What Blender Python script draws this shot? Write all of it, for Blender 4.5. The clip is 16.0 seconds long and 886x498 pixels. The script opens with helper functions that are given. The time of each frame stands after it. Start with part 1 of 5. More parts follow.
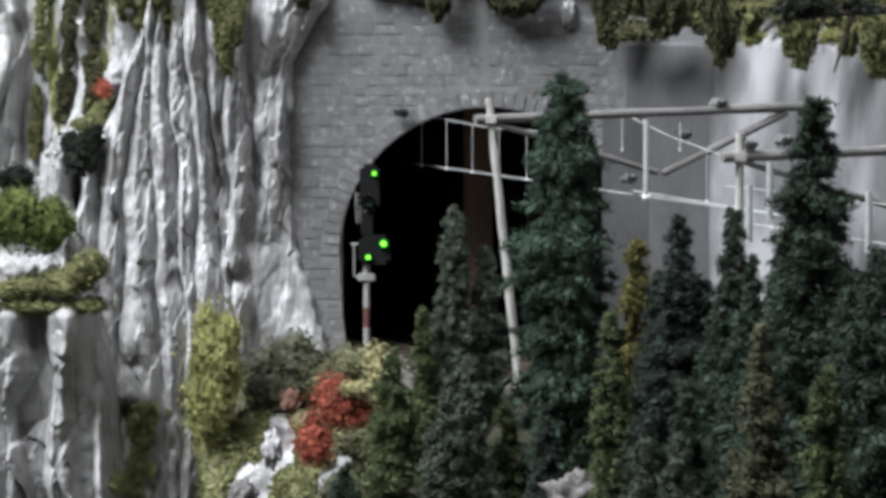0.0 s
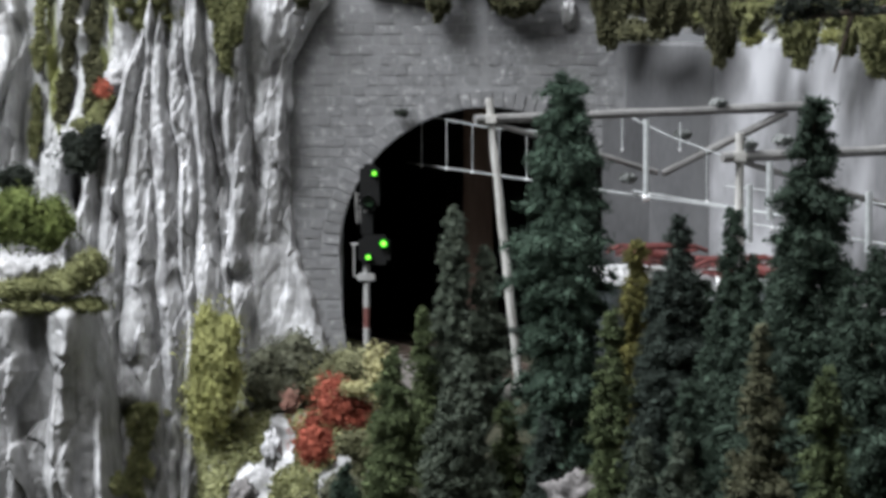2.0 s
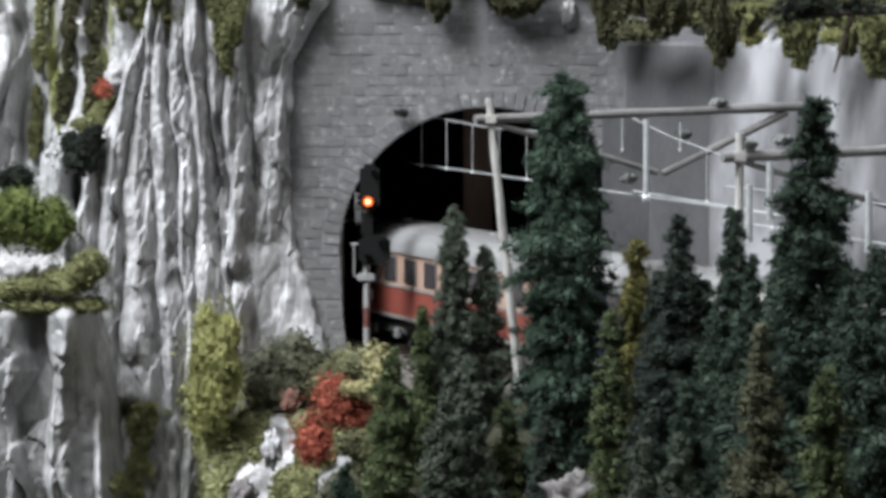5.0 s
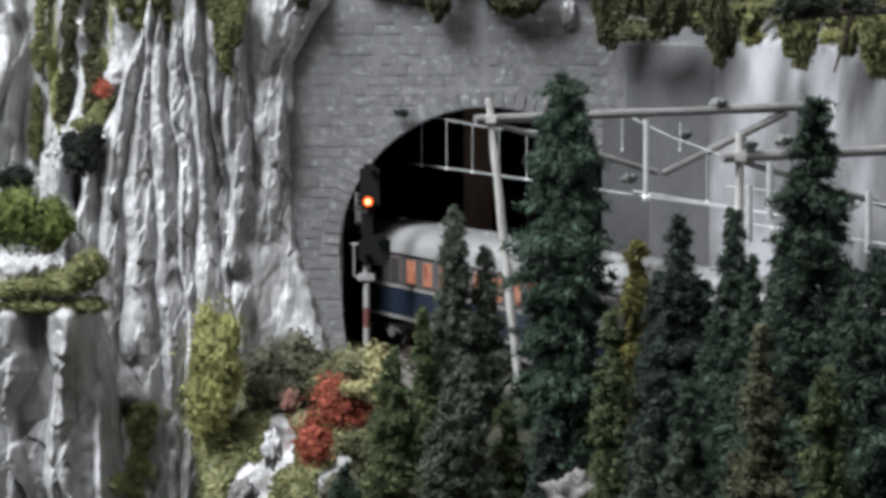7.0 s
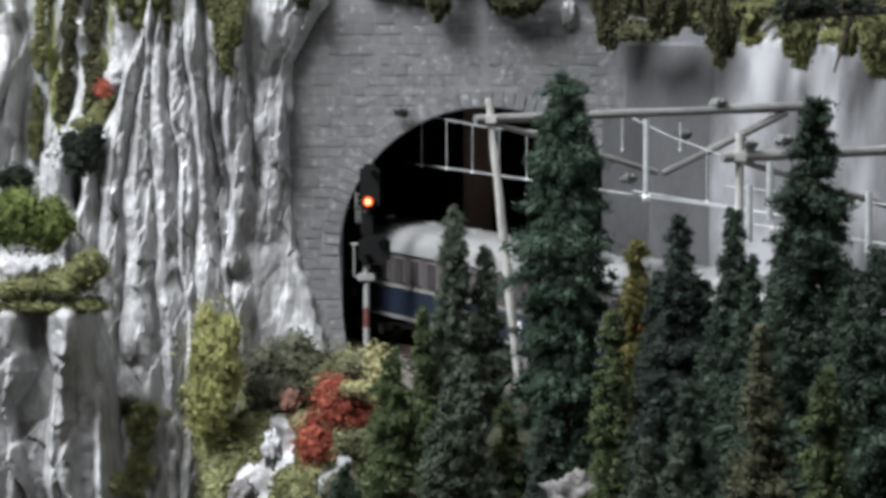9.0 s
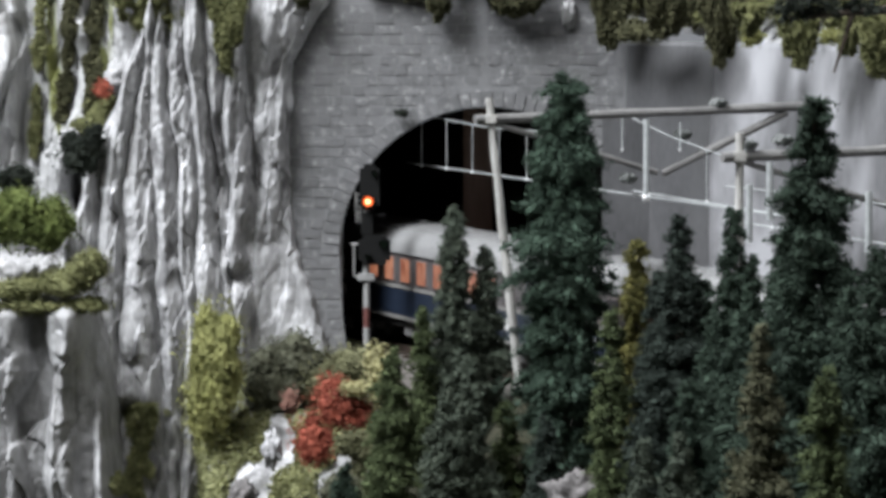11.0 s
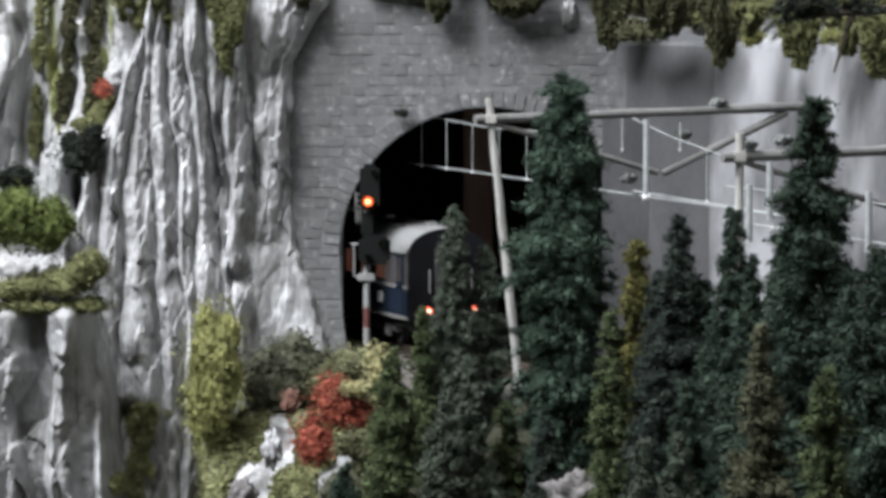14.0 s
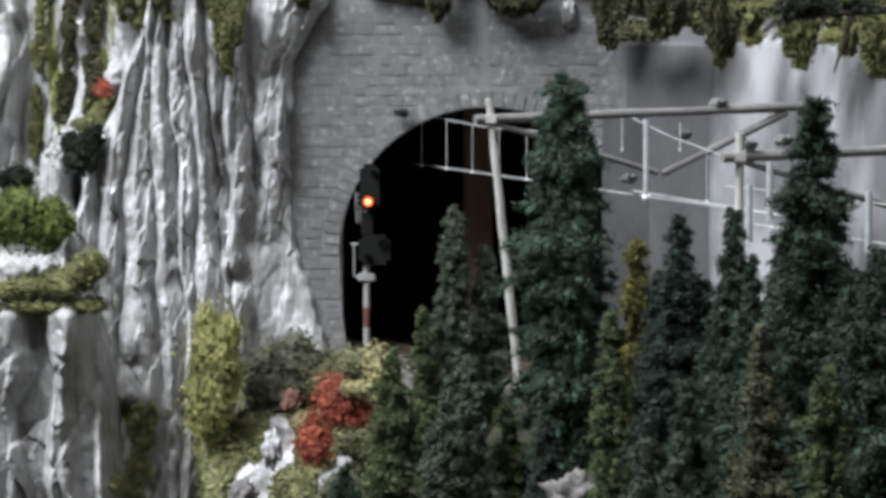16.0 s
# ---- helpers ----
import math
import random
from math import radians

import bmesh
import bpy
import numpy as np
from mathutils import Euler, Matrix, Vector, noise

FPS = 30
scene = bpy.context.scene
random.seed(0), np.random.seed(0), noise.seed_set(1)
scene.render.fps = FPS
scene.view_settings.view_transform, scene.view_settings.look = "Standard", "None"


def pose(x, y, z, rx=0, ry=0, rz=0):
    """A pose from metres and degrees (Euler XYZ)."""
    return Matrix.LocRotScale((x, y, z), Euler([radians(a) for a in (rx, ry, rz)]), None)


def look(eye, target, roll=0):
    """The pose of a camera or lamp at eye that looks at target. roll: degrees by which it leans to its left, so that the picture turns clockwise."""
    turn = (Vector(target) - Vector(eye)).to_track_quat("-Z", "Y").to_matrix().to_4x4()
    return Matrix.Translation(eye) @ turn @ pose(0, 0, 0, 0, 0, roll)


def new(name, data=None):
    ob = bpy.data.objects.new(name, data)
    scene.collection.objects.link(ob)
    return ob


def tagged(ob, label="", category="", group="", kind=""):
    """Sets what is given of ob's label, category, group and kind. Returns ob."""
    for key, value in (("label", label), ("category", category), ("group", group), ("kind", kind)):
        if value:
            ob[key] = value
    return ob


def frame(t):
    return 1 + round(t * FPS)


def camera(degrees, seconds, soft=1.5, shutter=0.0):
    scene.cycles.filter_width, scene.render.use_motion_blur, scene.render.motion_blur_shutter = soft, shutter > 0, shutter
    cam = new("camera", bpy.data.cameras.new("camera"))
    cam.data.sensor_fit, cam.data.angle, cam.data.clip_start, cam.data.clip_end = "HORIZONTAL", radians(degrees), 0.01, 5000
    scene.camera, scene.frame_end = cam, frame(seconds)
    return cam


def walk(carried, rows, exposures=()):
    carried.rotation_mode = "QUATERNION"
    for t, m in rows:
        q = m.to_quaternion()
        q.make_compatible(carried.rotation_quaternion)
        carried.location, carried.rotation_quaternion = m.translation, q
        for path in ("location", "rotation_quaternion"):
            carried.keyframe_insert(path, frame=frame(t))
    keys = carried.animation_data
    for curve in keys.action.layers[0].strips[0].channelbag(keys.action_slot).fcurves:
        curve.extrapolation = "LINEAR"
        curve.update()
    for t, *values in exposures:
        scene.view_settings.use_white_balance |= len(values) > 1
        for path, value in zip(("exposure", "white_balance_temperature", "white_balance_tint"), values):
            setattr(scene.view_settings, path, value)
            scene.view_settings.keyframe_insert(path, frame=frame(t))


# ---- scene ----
cam = camera(13.0, 16.0, soft=3.8)
EYE = (0.0, -1.4165, 0.1407)
walk(cam, [(0.0, pose(*EYE, 86.0, 0, 0)), (16.0, pose(*EYE, 86.0, 0, 0))], exposures=[(0.0, 0.0, 6240, 10), (16.0, 0.0, 6240, 10)])

# ---- light of the exhibition hall, with a fill lamp added ----
world = bpy.data.worlds.new("hall_air")
scene.world = world
world.use_nodes = True
world.node_tree.nodes["Background"].inputs[0].default_value = (0.5, 0.55, 0.62, 1)
world.node_tree.nodes["Background"].inputs[1].default_value = 0.08


def area_lamp(name, eye, target, size, watts, colour):
    data = bpy.data.lights.new(name, "AREA")
    data.shape, data.size, data.energy, data.color = "DISK", size, watts, colour
    ob = new(name, data)
    ob.matrix_world = look(eye, target)
    return ob


KEY = (-0.92, -0.70, 1.44)
# unseen broad lamp overhead, added only to lift the shadows
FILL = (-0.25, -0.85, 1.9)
area_lamp("key_lamp", KEY, (0.0, 0.0, 0.06), 0.85, 95.0, (0.98, 0.99, 1.0))
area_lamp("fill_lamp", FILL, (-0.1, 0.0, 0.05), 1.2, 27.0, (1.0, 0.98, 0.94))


# ---- materials ----
def material(name, low, high, rough=0.7, scale=300.0, fine=1600.0, stretch=(1, 1, 1), bump=0.3, metal=0.0,
             island=0.0, per_object=0.0, coat=0.0, spec=0.5, glow=None, power=0.0, streak=None, stain=None, still=False, contrast=0.16):
    m = bpy.data.materials.new(name)
    m.use_nodes = True
    t = m.node_tree
    n, l = t.nodes, t.links
    b = n["Principled BSDF"]
    b.inputs["Roughness"].default_value = rough
    b.inputs["Metallic"].default_value = metal
    b.inputs["Coat Weight"].default_value = coat
    b.inputs["Coat Roughness"].default_value = 0.25
    b.inputs["Specular IOR Level"].default_value = spec
    co = n.new("ShaderNodeTexCoord")
    mp = n.new("ShaderNodeMapping")
    mp.inputs["Scale"].default_value = stretch
    where = n.new("ShaderNodeNewGeometry").outputs["Position"] if still else co.outputs["Object"]
    l.new(where, mp.inputs["Vector"])

    def noise_at(s, detail=4.0, source=mp):
        q = n.new("ShaderNodeTexNoise")
        q.inputs["Scale"].default_value, q.inputs["Detail"].default_value = s, detail
        l.new(source.outputs["Vector"], q.inputs["Vector"])
        return q

    big, small = noise_at(scale), noise_at(fine)
    mix = n.new("ShaderNodeMath")
    mix.operation = "MULTIPLY_ADD"
    mix.inputs[1].default_value = 0.45
    l.new(small.outputs["Fac"], mix.inputs[0])
    part_big = n.new("ShaderNodeMath")
    part_big.operation = "MULTIPLY"
    part_big.inputs[1].default_value = 0.55
    l.new(big.outputs["Fac"], part_big.inputs[0])
    l.new(part_big.outputs[0], mix.inputs[2])
    ramp = n.new("ShaderNodeValToRGB")
    ramp.color_ramp.elements[0].position, ramp.color_ramp.elements[1].position = 0.5 - contrast, 0.5 + contrast
    ramp.color_ramp.elements[0].color, ramp.color_ramp.elements[1].color = (*low, 1), (*high, 1)
    l.new(mix.outputs[0], ramp.inputs[0])
    colour = ramp.outputs[0]

    def blend(over, fac):
        nonlocal colour
        k = n.new("ShaderNodeMix")
        k.data_type = "RGBA"
        l.new(fac, k.inputs["Factor"])
        l.new(colour, k.inputs["A"])
        k.inputs["B"].default_value = (*over, 1)
        colour = k.outputs["Result"]

    for spot in (streak, stain):
        if spot:
            over, s, st, lo, hi = spot
            m2 = n.new("ShaderNodeMapping")
            m2.inputs["Scale"].default_value = st
            l.new(where, m2.inputs["Vector"])
            q = noise_at(s, 5.0, m2)
            r = n.new("ShaderNodeMapRange")
            r.inputs[1].default_value, r.inputs[2].default_value = lo, hi
            l.new(q.outputs["Fac"], r.inputs[0])
            blend(over, r.outputs[0])
    if island or per_object:
        src = n.new("ShaderNodeNewGeometry").outputs["Random Per Island"] if island else n.new("ShaderNodeObjectInfo").outputs["Random"]
        amount = island or per_object
        r = n.new("ShaderNodeMapRange")
        r.inputs[3].default_value, r.inputs[4].default_value = 1 - amount, 1 + amount
        l.new(src, r.inputs[0])
        h = n.new("ShaderNodeHueSaturation")
        l.new(r.outputs[0], h.inputs["Value"])
        l.new(colour, h.inputs["Color"])
        colour = h.outputs[0]
    l.new(colour, b.inputs["Base Color"])
    if bump:
        bp = n.new("ShaderNodeBump")
        bp.inputs["Strength"].default_value, bp.inputs["Distance"].default_value = bump, 0.0006
        l.new(mix.outputs[0], bp.inputs["Height"])
        l.new(bp.outputs[0], b.inputs["Normal"])
    if glow:
        if glow == "paint":
            for link in list(b.inputs["Base Color"].links):
                l.remove(link)
            b.inputs["Base Color"].default_value = (0.07, 0.045, 0.035, 1)
            l.new(colour, b.inputs["Emission Color"])
        else:
            b.inputs["Emission Color"].default_value = (*glow, 1)
        b.inputs["Emission Strength"].default_value = power
    return m


ROCK = material("painted_plaster_rock", (0.235, 0.234, 0.237), (0.385, 0.383, 0.388), 0.85, 110, 520, (1, 1, 0.6), 0.9, contrast=0.13, spec=0.3,
                streak=((0.60, 0.60, 0.615), 170, (1, 1, 0.35), 0.54, 0.68), stain=((0.14, 0.138, 0.14), 120, (1, 1, 0.5), 0.55, 0.66))
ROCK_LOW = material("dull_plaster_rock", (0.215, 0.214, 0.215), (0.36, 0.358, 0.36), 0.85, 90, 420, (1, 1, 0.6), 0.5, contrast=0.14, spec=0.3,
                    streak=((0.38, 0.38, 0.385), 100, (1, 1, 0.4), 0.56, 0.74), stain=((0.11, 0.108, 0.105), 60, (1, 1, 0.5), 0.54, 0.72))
ROCK_BROWN = material("brownish_grey_rock", (0.05, 0.046, 0.045), (0.15, 0.14, 0.137), 0.8, 160, 700, (1, 1, 0.7), 0.8)
ROCK_MOSSY = material("mossy_plaster_rock", (0.2, 0.2, 0.2), (0.42, 0.42, 0.42), 0.6, 90, 700, (1, 1, 0.3), 0.5,
                      streak=((0.6, 0.6, 0.61), 120, (1, 1, 0.12), 0.57, 0.70), stain=((0.12, 0.13, 0.035), 60, (1, 1, 0.1), 0.56, 0.62))
MORTAR = material("grey_mortar", (0.12, 0.12, 0.122), (0.17, 0.17, 0.173), 0.85, 120, 1500, bump=0.4)
STONE = material("grey_cut_stone", (0.092, 0.0915, 0.094), (0.137, 0.1365, 0.139), 0.75, 220, 1800, bump=0.6, still=True, per_object=0.13,
                 streak=((0.25, 0.25, 0.25), 300, (1, 1, 1), 0.55, 0.7), stain=((0.1, 0.1, 0.1), 45, (1, 1, 1), 0.48, 0.72))
STONE_REST = material("grey_cut_stone_far", (0.092, 0.0915, 0.094), (0.137, 0.1365, 0.139), 0.75, 220, 1800, bump=0.6, still=True, island=0.13,
                      streak=((0.25, 0.25, 0.25), 300, (1, 1, 1), 0.55, 0.7), stain=((0.1, 0.1, 0.1), 45, (1, 1, 1), 0.48, 0.72))
CONCRETE = material("pale_streaked_concrete", (0.085, 0.085, 0.088), (0.135, 0.135, 0.14), 0.55, 60, 900, (1, 1, 0.3), 0.25,
                    streak=((0.065, 0.065, 0.066), 55, (1, 1, 0.25), 0.50, 0.68), stain=((0.30, 0.30, 0.312), 28, (1, 1, 0.6), 0.45, 0.64))
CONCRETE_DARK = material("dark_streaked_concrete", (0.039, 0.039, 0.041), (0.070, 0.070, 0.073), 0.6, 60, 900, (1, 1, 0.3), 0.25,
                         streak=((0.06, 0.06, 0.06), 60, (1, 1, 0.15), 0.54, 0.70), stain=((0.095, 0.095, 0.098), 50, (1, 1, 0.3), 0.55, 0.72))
# near-black lining colour stands in for the darkness inside the tunnel
LINING = material("shade_black_tunnel_lining", (0.02, 0.02, 0.02), (0.04, 0.038, 0.036), 0.95, 60, 600, spec=0.1)
TIMBER = material("brown_timber", (0.11, 0.077, 0.063), (0.18, 0.125, 0.1), 0.9, 80, 900, (1, 1, 0.1), 0.3, spec=0.2)
SOIL = material("dark_forest_soil", (0.012, 0.014, 0.008), (0.045, 0.042, 0.028), 0.95, 120, 1300, bump=1.0, spec=0.15)
BALLAST = material("brown_grey_ballast", (0.045, 0.041, 0.037), (0.12, 0.11, 0.10), 0.95, 700, 2000, bump=1.0, spec=0.2)
SLEEPER = material("dark_sleeper_wood", (0.03, 0.022, 0.016), (0.07, 0.05, 0.035), 0.9, 300, 1500)
RAIL = material("brown_steel_rail", (0.12, 0.08, 0.06), (0.25, 0.2, 0.17), 0.4, 300, 1500, metal=0.8)
BARK = material("dark_bark", (0.02, 0.015, 0.01), (0.05, 0.035, 0.025), 0.95, 300, 1500)
POLE = material("weathered_grey_pole", (0.22, 0.215, 0.2), (0.42, 0.41, 0.39), 0.6, 200, 1400, (1, 1, 0.2), 0.3)
BEAM = material("weathered_grey_beam", (0.09, 0.088, 0.086), (0.18, 0.175, 0.17), 0.7, 200, 1400, (0.3, 1, 1), 0.3)
WIRE = material("bright_wire", (0.3, 0.315, 0.315), (0.48, 0.5, 0.5), 0.35, 300, 1500, bump=0, metal=0.3)
INSULATOR = material("dark_insulator", (0.02, 0.025, 0.022), (0.05, 0.055, 0.05), 0.5, 400, 1500)
PALE_INSULATOR = material("pale_insulator", (0.55, 0.55, 0.55), (0.75, 0.75, 0.75), 0.3, 400, 1500, bump=0)
SIGNAL_BLACK = material("black_signal_plate", (0.0022, 0.0024, 0.0024), (0.004, 0.0042, 0.004), 0.8, 300, 1500, bump=0.1, spec=0.2)
SIGNAL_WHITE = material("white_mast_paint", (0.17, 0.17, 0.167), (0.25, 0.25, 0.246), 0.5, 300, 1500, bump=0.1)
SIGNAL_RED = material("red_mast_paint", (0.07, 0.025, 0.022), (0.1, 0.035, 0.03), 0.5, 300, 1500, bump=0.1)
GREEN_LIT = material("lit_green_lens", (0.1, 0.5, 0.05), (0.12, 0.55, 0.06), 0.3, bump=0, glow=(0.07, 1.0, 0.015), power=0.9)
GREEN_HOT = material("lit_green_core", (0.3, 0.6, 0.1), (0.3, 0.6, 0.1), 0.3, bump=0, glow=(0.42, 1.0, 0.10), power=1.8)
RED_LIT = material("lit_red_lens", (0.5, 0.1, 0.03), (0.5, 0.1, 0.03), 0.3, bump=0, glow=(1.0, 0.13, 0.02), power=1.1)
RED_HOT = material("lit_red_core", (0.6, 0.3, 0.1), (0.6, 0.3, 0.1), 0.3, bump=0, glow=(1.0, 0.62, 0.30), power=2.0)
TAIL_LIT = material("lit_tail_lens", (0.5, 0.05, 0.03), (0.5, 0.05, 0.03), 0.3, bump=0, glow=(1.0, 0.10, 0.03), power=1.6)
TAIL_HOT = material("lit_tail_bulb", (0.5, 0.2, 0.1), (0.5, 0.2, 0.1), 0.3, bump=0, glow=(1.0, 0.60, 0.42), power=3.0)
LENS_DARK = material("dark_lens", (0.012, 0.03, 0.014), (0.016, 0.036, 0.018), 0.2, bump=0)
COACH_BLUE = material("dark_blue_coach_paint", (0.009, 0.0135, 0.024), (0.013, 0.019, 0.032), 0.35, 150, 1500, bump=0.05)
COACH_RED = material("red_brown_coach_paint", (0.15, 0.04, 0.03), (0.19, 0.05, 0.037), 0.45, 150, 1500, bump=0.05)
COACH_BAND = material("grey_brown_window_band", (0.055, 0.051, 0.051), (0.075, 0.069, 0.069), 0.4, 150, 1500, bump=0.05)
CREAM = material("cream_line", (0.14, 0.136, 0.128), (0.18, 0.176, 0.166), 0.5, 200, 1500, bump=0)
WINDOW_FRAME = material("pale_window_frame", (0.10, 0.085, 0.08), (0.14, 0.12, 0.115), 0.4, 200, 1500, bump=0)
ROOF = material("silver_grey_roof", (0.20, 0.20, 0.20), (0.27, 0.27, 0.268), 0.25, 120, 1500, (0.3, 1, 1), 0.1, coat=0.6)
END_BLACK = material("blackish_end_wall_paint", (0.004, 0.004, 0.006), (0.008, 0.008, 0.011), 0.6, 150, 1500, bump=0.05, spec=0.2)
UNDERFRAME = material("black_underframe", (0.012, 0.012, 0.012), (0.04, 0.038, 0.036), 0.7, 200, 1500)
FRAME_GREY = material("grey_bogie", (0.1, 0.1, 0.1), (0.2, 0.195, 0.19), 0.6, 200, 1500)
GRILLE = material("dark_grille", (0.02, 0.024, 0.025), (0.035, 0.04, 0.041), 0.5, 200, 1500, bump=0.1)
GLASS = material("dark_coach_glass", (0.03, 0.028, 0.03), (0.05, 0.046, 0.046), 0.12, 200, 1500, bump=0)
PANE_WARM = material("lamplit_coach_window", (0.45, 0.10, 0.035), (1.0, 0.42, 0.24), 0.25, 110, 420, (1, 1, 0.5), bump=0, glow="paint", power=0.42, contrast=0.12)
PANE_DIM = material("dimly_lamplit_coach_window", (0.4, 0.12, 0.06), (1.0, 0.42, 0.28), 0.25, 110, 420, (1, 1, 0.5), bump=0, glow="paint", power=0.06, contrast=0.12)
PLATE_WHITE = material("white_plate", (0.5, 0.5, 0.5), (0.6, 0.6, 0.6), 0.5, bump=0)
LOCO_GREEN = material("dark_green_loco_paint", (0.026, 0.031, 0.032), (0.04, 0.046, 0.047), 0.4, 150, 1500, bump=0.05)
LOCO_ROOF = material("silver_loco_roof", (0.42, 0.42, 0.42), (0.58, 0.58, 0.58), 0.35, 150, 1500, bump=0.1, metal=0.2)
PANTO_RED = material("red_pantograph_paint", (0.075, 0.018, 0.017), (0.11, 0.026, 0.023), 0.5, 200, 1500, bump=0)
HALL = material("grey_hall_paint", (0.62, 0.63, 0.65), (0.68, 0.69, 0.71), 0.9, 2, 30, bump=0)
HALL_FLOOR = material("dark_carpet", (0.12, 0.12, 0.13), (0.18, 0.18, 0.19), 0.95, 5, 300, bump=0.2)


def leaves(name, low, high, vary=0.24):
    return material(name, low, high, 0.85, 160, 900, bump=0, island=vary, spec=0.25)


FIR = leaves("dark_green_flock", (0.0090, 0.0170, 0.0108), (0.028, 0.045, 0.030))
FIR_FRESH = leaves("fresh_green_flock", (0.0132, 0.0255, 0.0168), (0.040, 0.064, 0.044))
FIR_BLUE = leaves("grey_green_flock", (0.0092, 0.0142, 0.0110), (0.024, 0.034, 0.0265))
FIR_GREY = leaves("grey_olive_flock", (0.030, 0.040, 0.029), (0.072, 0.086, 0.062))
FIR_OLIVE = leaves("olive_flock", (0.029, 0.041, 0.016), (0.068, 0.086, 0.036))
FIR_YELLOW = leaves("yellow_green_flock", (0.047, 0.047, 0.0135), (0.112, 0.103, 0.028))
FIR_BROWN = leaves("brown_olive_flock", (0.036, 0.038, 0.021), (0.080, 0.080, 0.046))
BUSH_LIME = leaves("lime_flock", (0.115, 0.12, 0.042), (0.235, 0.235, 0.088))
BUSH_GREEN = leaves("leaf_green_flock", (0.048, 0.066, 0.016), (0.115, 0.138, 0.04))
BUSH_RED = leaves("scarlet_flock", (0.15, 0.036, 0.023), (0.30, 0.082, 0.05))
BUSH_PINK = leaves("dusky_pink_flock", (0.14, 0.075, 0.06), (0.24, 0.13, 0.1))
BUSH_PALE = leaves("pale_yellow_flock", (0.18, 0.17, 0.085), (0.33, 0.31, 0.16))
BUSH_GREY = leaves("dark_grey_green_flock", (0.045, 0.047, 0.031), (0.10, 0.102, 0.068))
BUSH_OLIVE = leaves("brown_olive_bush_flock", (0.06, 0.06, 0.03), (0.14, 0.14, 0.075))
MOSS = leaves("olive_moss_flock", (0.076, 0.08, 0.034), (0.162, 0.165, 0.072))
MOSS_LIGHT = leaves("light_moss_flock", (0.14, 0.146, 0.068), (0.29, 0.295, 0.145))
MOSS_DARK = leaves("dark_moss_flock", (0.034, 0.035, 0.017), (0.078, 0.076, 0.038))
TWIG_AND_HOLLOW = leaves("blackish_needles_and_hollow_dark", (0.006, 0.009, 0.006), (0.016, 0.02, 0.014))


# ---- mesh helpers ----
def part(name, bm, material, parent=None, label="", smooth=False):
    if isinstance(bm, bpy.types.Mesh):
        me = bm
    else:
        me = bpy.data.meshes.new(name)
        bm.to_mesh(me)
        bm.free()
    if not me.materials:
        me.materials.append(material)
    if smooth:
        for p in me.polygons:
            p.use_smooth = True
    ob = new(name, me)
    ob.parent = parent
    return tagged(ob, label)


def base(name, label, category, group="", kind="", at=(0, 0, 0)):
    ob = new(name)
    ob.empty_display_size = 0.005
    ob.location = at
    return tagged(ob, label, category, group, kind)


def box(bm, x0, x1, y0, y1, z0, z1, bevel=0.0):
    r = bmesh.ops.create_cube(bm, size=1)["verts"]
    for v in r:
        v.co = ((x0 + x1) / 2 + v.co.x * (x1 - x0), (y0 + y1) / 2 + v.co.y * (y1 - y0), (z0 + z1) / 2 + v.co.z * (z1 - z0))
    if bevel:
        bmesh.ops.bevel(bm, geom=list({e for v in r for e in v.link_edges}), offset=bevel, segments=2, affect="EDGES")
    return bm


def boxed(*a, **k):
    return box(bmesh.new(), *a, **k)


def rod(bm, a, b, r0, r1=None, n=10):
    a, b = Vector(a), Vector(b)
    m = Matrix.Translation((a + b) / 2) @ (b - a).to_track_quat("Z", "Y").to_matrix().to_4x4()
    bmesh.ops.create_cone(bm, cap_ends=True, segments=n, radius1=r0, radius2=r0 if r1 is None else r1, depth=(b - a).length, matrix=m)
    return bm


def knotty(bm, a, b, r0, r1, seed, rings=14, n=10):
    """A round pole with slight crooks and swellings."""
    rnd = random.Random(seed)
    a, b = Vector(a), Vector(b)
    q = (b - a).to_track_quat("Z", "Y")
    loops = []
    for i in range(rings + 1):
        f = i / rings
        c = a.lerp(b, f) + q @ Vector((rnd.uniform(-1, 1), rnd.uniform(-1, 1), 0)) * r0 * 0.07
        r = (r0 + (r1 - r0) * f) * rnd.uniform(0.9, 1.1)
        loops.append([bm.verts.new(c + q @ Vector((math.cos(2 * math.pi * k / n) * r, math.sin(2 * math.pi * k / n) * r, 0))) for k in range(n)])
    for p, s in zip(loops, loops[1:]):
        for k in range(n):
            bm.faces.new((p[k], p[(k + 1) % n], s[(k + 1) % n], s[k]))
    bm.faces.new(loops[0][::-1])
    bm.faces.new(loops[-1])
    return bm


def sheet(name, f, u0, u1, nu, v0, v1, nv):
    """A surface f(u, v) -> point, as a smooth grid mesh."""
    us, vs = np.linspace(u0, u1, nu), np.linspace(v0, v1, nv)
    verts = [f(u, v) for v in vs for u in us]
    faces = [(j * nu + i, j * nu + i + 1, (j + 1) * nu + i + 1, (j + 1) * nu + i) for j in range(nv - 1) for i in range(nu - 1)]
    me = bpy.data.meshes.new(name)
    me.from_pydata(verts, [], faces)
    for p in me.polygons:
        p.use_smooth = True
    return me


